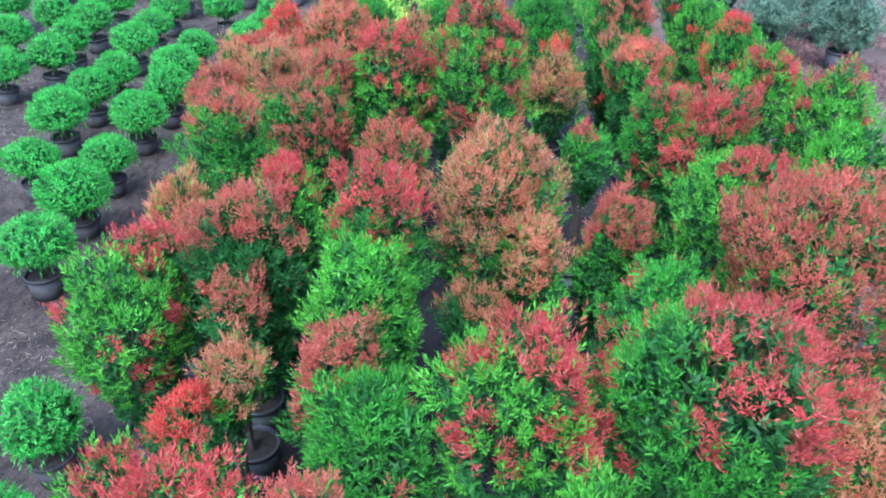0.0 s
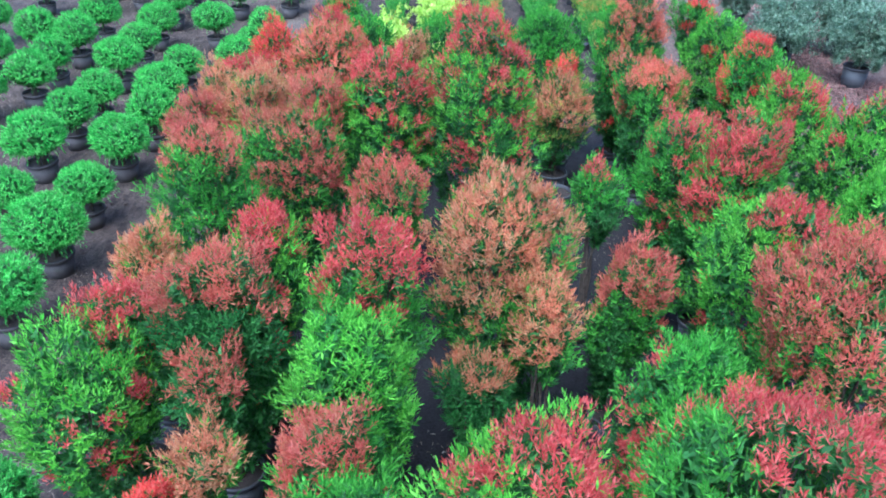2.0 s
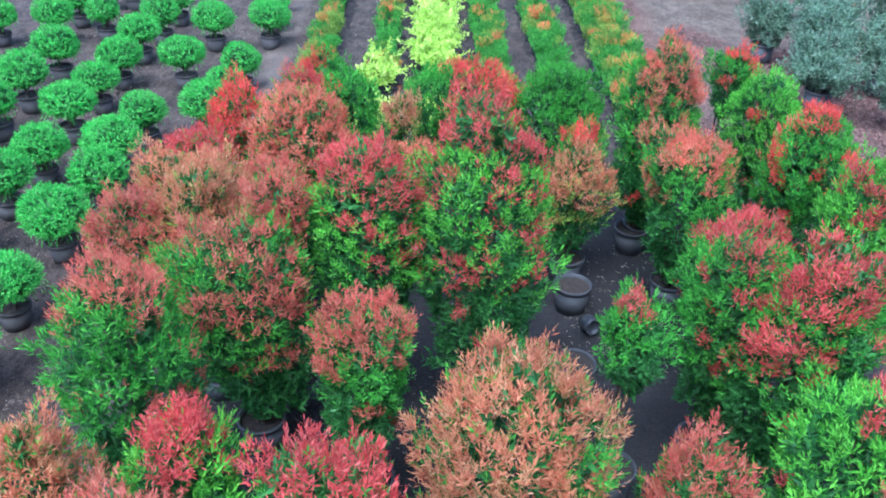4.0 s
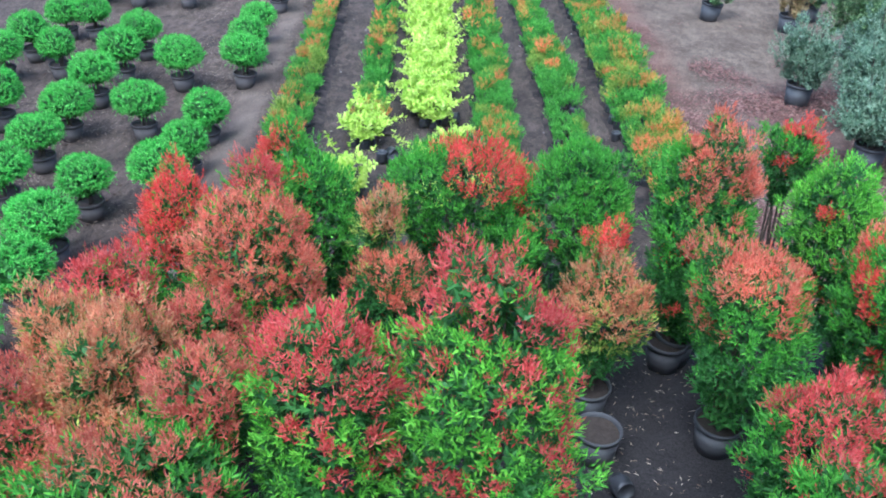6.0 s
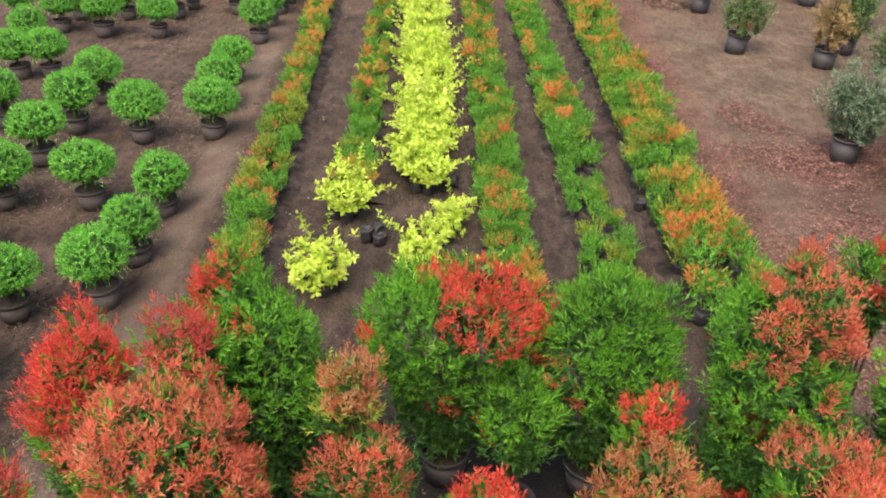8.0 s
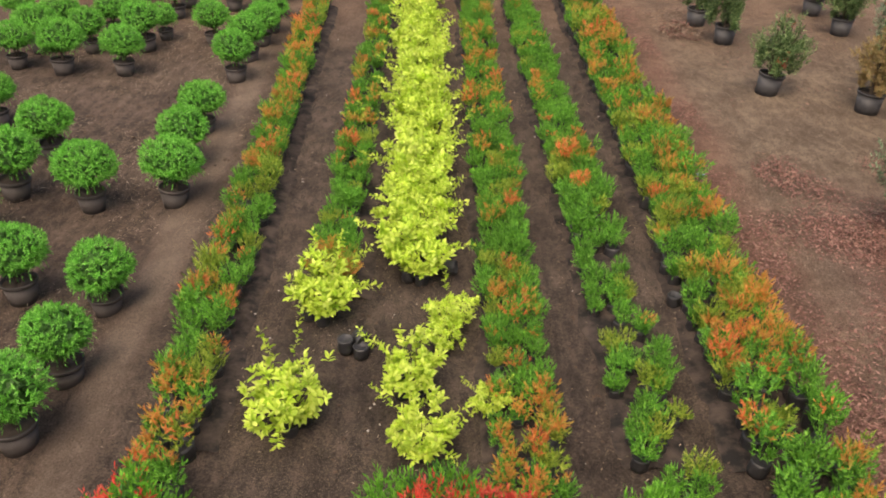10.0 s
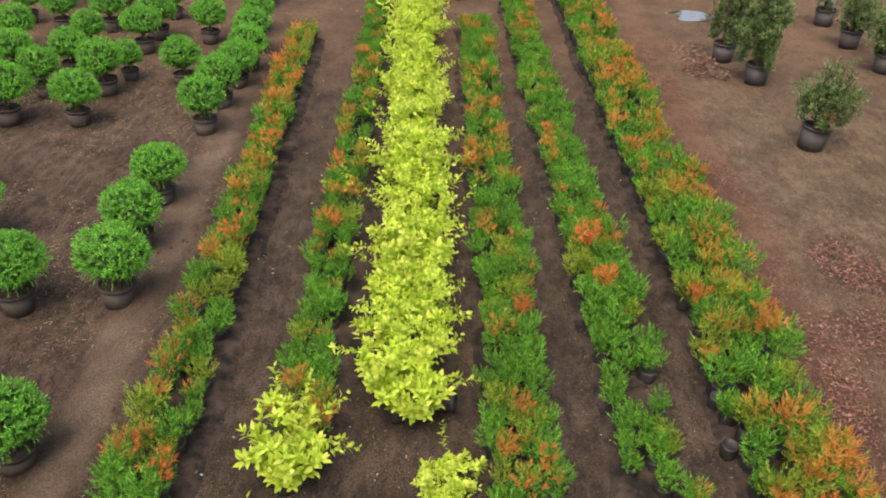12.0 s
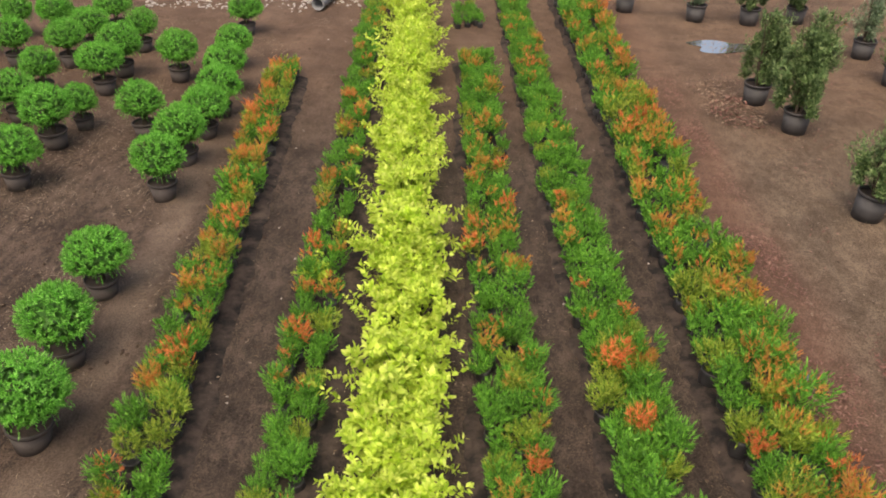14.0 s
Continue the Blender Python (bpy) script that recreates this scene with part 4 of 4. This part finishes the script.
yard_shrubs(
    3000,
    (5.20, 16.10, 1.25, 0.48, GREY, "", GREY_WORDS, 0.9), (5.75, 15.10, 1.40, 0.55, GREY, "", GREY_WORDS, 1.0), (5.35, 13.95, 1.30, 0.55, GREY, "", GREY_WORDS, 1.0),
    (6.35, 16.40, 1.55, 0.58, GREY, "coral", "grey-green red-tipped shrub in a large black pot", 1.0), (6.60, 14.70, 1.50, 0.60, GREY, "coral", "grey-green red-tipped shrub in a large black pot", 1.0),
    (6.30, 13.20, 1.40, 0.55, GREY, "", GREY_WORDS, 1.0), (6.30, 19.80, 1.30, 0.36, DRY, "", "half-dry straw-coloured sapling in a black pot", 0.55),
    (6.95, 20.60, 1.50, 0.45, OLIVE, "", "dark green shrub in a black pot", 0.8), (6.90, 18.30, 1.60, 0.55, OLIVE, "", "dark green shrub in a black pot", 0.8),
    (4.98, 20.45, 1.28, 0.44, OLIVE, "coral", "small airy green tree with red tips in a black pot", 0.75),
)
yard_shrubs(
    3130,
    (4.98, 22.98, 1.78, 0.44, OLIVE, "bronze", "broad full green shrub with bronze tips in a black pot", 1.2), (4.72, 24.05, 1.50, 0.36, OLIVE, "", "loose dark green shrub in a large black pot", 1.0),
    (7.42, 23.75, 1.40, 0.45, OLIVE, "", "dark green shrub in a black pot", 0.9), (7.40, 26.50, 1.35, 0.34, GREY, "", "thin sapling in a black pot", 0.4),
    (7.35, 25.10, 1.50, 0.40, OLIVE, "", "dark green shrub in a black pot", 0.7), (4.84, 28.50, 1.30, 0.36, GREY, "", GREY_WORDS, 0.6),
    (3.50, 29.00, 1.20, 0.34, GREY, "", GREY_WORDS, 0.6), (5.90, 28.40, 1.60, 0.46, OLIVE, "crimson", "dark green shrub with red tips in a black pot", 0.8),
    (6.90, 28.60, 1.70, 0.50, OLIVE, "", "dark green shrub in a black pot", 0.8), (7.90, 19.90, 1.70, 0.50, OLIVE, "", "dark green shrub in a black pot", 0.8),
    (7.56, 16.60, 1.45, 0.50, GREY, "", GREY_WORDS, 0.8), (7.70, 22.00, 1.60, 0.50, GREY, "crimson", "grey-green red-tipped shrub in a large black pot", 0.8),
)


# ---- loose things on the ground ----
def loose_pot(x, y, tilt, turn, s, words, sunk=0.004):
    thing = new("empty_pot")
    thing.matrix_world = pose(x, y, ground_z(x, y) - sunk + (0.06 if tilt > 40 else 0), tilt, 0, turn) @ Matrix.Diagonal((s, s, s, 1))
    tagged(thing, words, "pot")
    add_pot(thing, 0.17, 0.145, 0.28)


loose_pot(1.18, 8.80, 0, 0, 1.0, "black pot of bare soil with no plant")
loose_pot(1.12, 7.95, 8, 30, 0.95, "half-buried black pot of bare soil with no plant", 0.20)
loose_pot(3.05, 22.85, 70, 50, 0.45, "small black pot lying on its side")


def loose_bag(x, y, turn, s, words, tilt=80):
    r = np.random.default_rng(int(abs(x * 100)) + 3)
    v, f = bag_shape(r)
    ob = part("polybag", tri_mesh("polybag", v, f), BAG)
    ob.matrix_world = pose(x, y, 0.075 * s if tilt > 40 else 0, tilt, 0, turn) @ Matrix.Diagonal((s, s, s, 1))
    tagged(ob, words, "polybag", "loose polybags")


loose_bag(-0.74, 13.78, 30, 1.2, "empty black polybag lying on the soil")
loose_bag(-0.84, 13.66, 10, 1.15, "black polybag of bare soil beside a golden shrub", 0)
loose_bag(-0.70, 13.60, 50, 1.1, "black polybag of bare soil beside a golden shrub", 0)
loose_bag(-0.02, 14.95, 80, 1.1, "empty black polybag lying on the soil")
loose_bag(1.28, 8.48, 20, 1.2, "crumpled black polybag lying beside the pot")
loose_bag(2.28, 15.10, 0, 1.1, "black polybag of bare soil", 0)
loose_bag(2.24, 14.55, 0, 1.1, "black polybag of bare soil", 0)


def build_puddle():
    bm = bmesh.new()
    ring = []
    for i in range(40):
        a = 2 * math.pi * i / 40
        k = 1 + 0.22 * math.sin(3 * a + 1) + 0.12 * math.sin(5 * a)
        ring.append(bm.verts.new((0.62 * k * math.cos(a), 0.36 * k * math.sin(a), 0)))
    bm.faces.new(ring)
    me = bpy.data.meshes.new("puddle")
    bm.to_mesh(me)
    bm.free()
    ob = part("puddle", me, WATER)
    ob.location = (5.0, 26.9, -0.012)
    tagged(ob, "shallow rain puddle reflecting the pale sky", "puddle", kind="structure")


build_puddle()


def build_pipe():
    v, f = lathe([(0.13, 0.0), (0.13, 1.6), (0.105, 1.6), (0.105, 0.0), (0.13, 0.0)], 24)
    ob = part("drain_pipe", tri_mesh("drain_pipe", v, f), PIPE)
    ob.matrix_world = pose(-2.78, 28.3, 0.11, -88, 0, -12)
    tagged(ob, "grey drain pipe lying open-ended on the soil", "pipe")


build_pipe()


def build_scrap():
    v = np.array([(-0.07, -0.04, 0.01), (0.06, -0.05, 0.015), (0.08, 0.04, 0.03), (-0.05, 0.05, 0.012), (0.0, 0.0, 0.04)])
    ob = part("plastic_scrap", tri_mesh("plastic_scrap", v, [(0, 1, 4), (1, 2, 4), (2, 3, 4), (3, 0, 4)]), SCRAP)
    ob.location = (3.22, 17.45, 0.0)
    ob.scale = (0.7, 0.7, 0.7)
    tagged(ob, "crumpled scrap of blue plastic on the soil", "litter")


build_scrap()


def scatter(name, count, area, length, width, material, label, category, seed, lift=0.012, clump=0.0):
    """Fallen leaves or straw strewn flat over a stretch of ground."""
    r = np.random.default_rng(seed)
    pts = []
    while len(pts) < count:
        q = np.array([r.uniform(area[0], area[1]), r.uniform(area[2], area[3])])
        rim = min(q[0] - area[0], area[1] - q[0], q[1] - area[2], area[3] - q[1]) / (0.3 * min(area[1] - area[0], area[3] - area[2]))
        if rim < r.uniform(0, 1) * (0.5 + 0.8 * noise.noise(Vector((q[0], q[1], 9.0)))):
            continue
        if clump and noise.noise(Vector((q[0] * 0.9, q[1] * 0.9, seed))) < clump * r.uniform(-0.4, 1):
            continue
        pts.append(q)
    pts = np.array(pts)
    z = np.array([ground_z(x, y) for x, y in pts]) + 0.02 + lift * r.uniform(0, 1, count)
    az = r.uniform(0, 6.283, count)
    way = unit(np.stack([np.cos(az), np.sin(az), r.normal(0, 0.3, count)], 1))
    side = unit(np.cross(way, np.array([0, 0, 1.0]) + r.normal(0, 0.35, (count, 3))))
    s = r.uniform(0.6, 1.3, count)
    v, f = leaves(np.column_stack([pts, z]), way, side, length * s, width * s, 0.5)
    ob = part(name, tri_mesh(name, v, f), material)
    tagged(ob, label, category, kind="stuff")


scatter("leaf_litter", 32000, (3.9, 8.4, 11.0, 18.2), 0.046, 0.0085, LITTER, "red-brown fallen leaves strewn over the yard", "leaf litter", 1, 0.02, -0.35)
scatter("leaf_litter", 9000, (3.2, 5.2, 10.5, 16.6), 0.046, 0.0085, LITTER, "red-brown fallen leaves strewn beside the bushes", "leaf litter", 12, 0.02, -0.35)
scatter("leaf_litter", 6500, (3.00, 3.70, 11.5, 25.0), 0.042, 0.0055, LITTER, "red-brown fallen leaves along the bed edge", "leaf litter", 2, 0.02, 0.4)
scatter("leaf_litter", 500, (3.6, 7.5, 19.0, 28.0), 0.05, 0.010, LITTER, "scattered brown leaves on the bare yard", "leaf litter", 8, 0.015, 0.5)
scatter("leaf_pile", 420, (3.80, 4.75, 23.0, 25.0), 0.075, 0.013, CURLED, "heap of dry curled leaves in the yard", "leaf litter", 3, 0.06)
scatter("leaf_pile", 200, (3.95, 4.6, 22.9, 24.3), 0.07, 0.015, LITTER, "heap of brown curled leaves in the yard", "leaf litter", 7, 0.05)
scatter("straw", 20000, (-8.0, -2.3, 4.0, 28.0), 0.050, 0.0032, STRAW, "dry straw and twigs strewn on the soil", "straw", 4, 0.03, 0.2)
scatter("straw", 2600, (-2.4, 3.0, 11.5, 29.0), 0.032, 0.004, STRAW, "pale bits of straw on the bed paths", "straw", 5, 0.01, 0.2)
scatter("straw", 1500, (3.3, 7.5, 11.0, 28.0), 0.035, 0.0035, STRAW, "pale straw bits on the bare yard", "straw", 9, 0.01, 0.3)
scatter("straw", 3200, (-2.4, 3.4, 2.0, 11.5), 0.04, 0.0042, STRAW, "dry straw and leaves under the bushes", "straw", 6, 0.01, 0.1)


def stones(name, count, area, lo, hi, material, label, category, seed):
    r = np.random.default_rng(seed)
    base = np.array([(1, 0, 0), (-1, 0, 0), (0, 1, 0), (0, -1, 0), (0, 0, 1), (0, 0, -1)], float)
    faces = np.array([(0, 2, 4), (2, 1, 4), (1, 3, 4), (3, 0, 4), (2, 0, 5), (1, 2, 5), (3, 1, 5), (0, 3, 5)])
    out = []
    for _ in range(count):
        x, y = r.uniform(area[0], area[1]), r.uniform(area[2], area[3])
        s = r.uniform(lo, hi)
        v = (base + r.normal(0, 0.18, (6, 3))) * np.array([s, s * r.uniform(0.6, 1), s * 0.6])
        az = r.uniform(0, 6.28)
        c, d = math.cos(az), math.sin(az)
        v = v @ np.array([[c, d, 0], [-d, c, 0], [0, 0, 1]]) + np.array([x, y, ground_z(x, y) + s * 0.25])
        out.append((v, faces))
    ob = part(name, tri_mesh(name, *join(out)), material)
    tagged(ob, label, category, kind="stuff")


stones("pebbles", 420, (-6.5, -1.6, 28.6, 30.4), 0.02, 0.06, PEBBLE, "pale pebbles strewn at the end of the beds", "pebbles", 1)
stones("pebbles", 160, (-2.3, 3.0, 11.5, 28.0), 0.008, 0.02, PEBBLE, "small pale pebbles on the bed paths", "pebbles", 2)
stones("soil_clods", 2600, (-2.4, 3.3, 11.5, 29.0), 0.006, 0.026, CLOD, "small dark clods of loose soil", "soil", 3)
stones("soil_clods", 4200, (-8.0, -2.5, 4.0, 29.0), 0.006, 0.030, CLOD, "small brown clods of loose soil", "soil", 4)
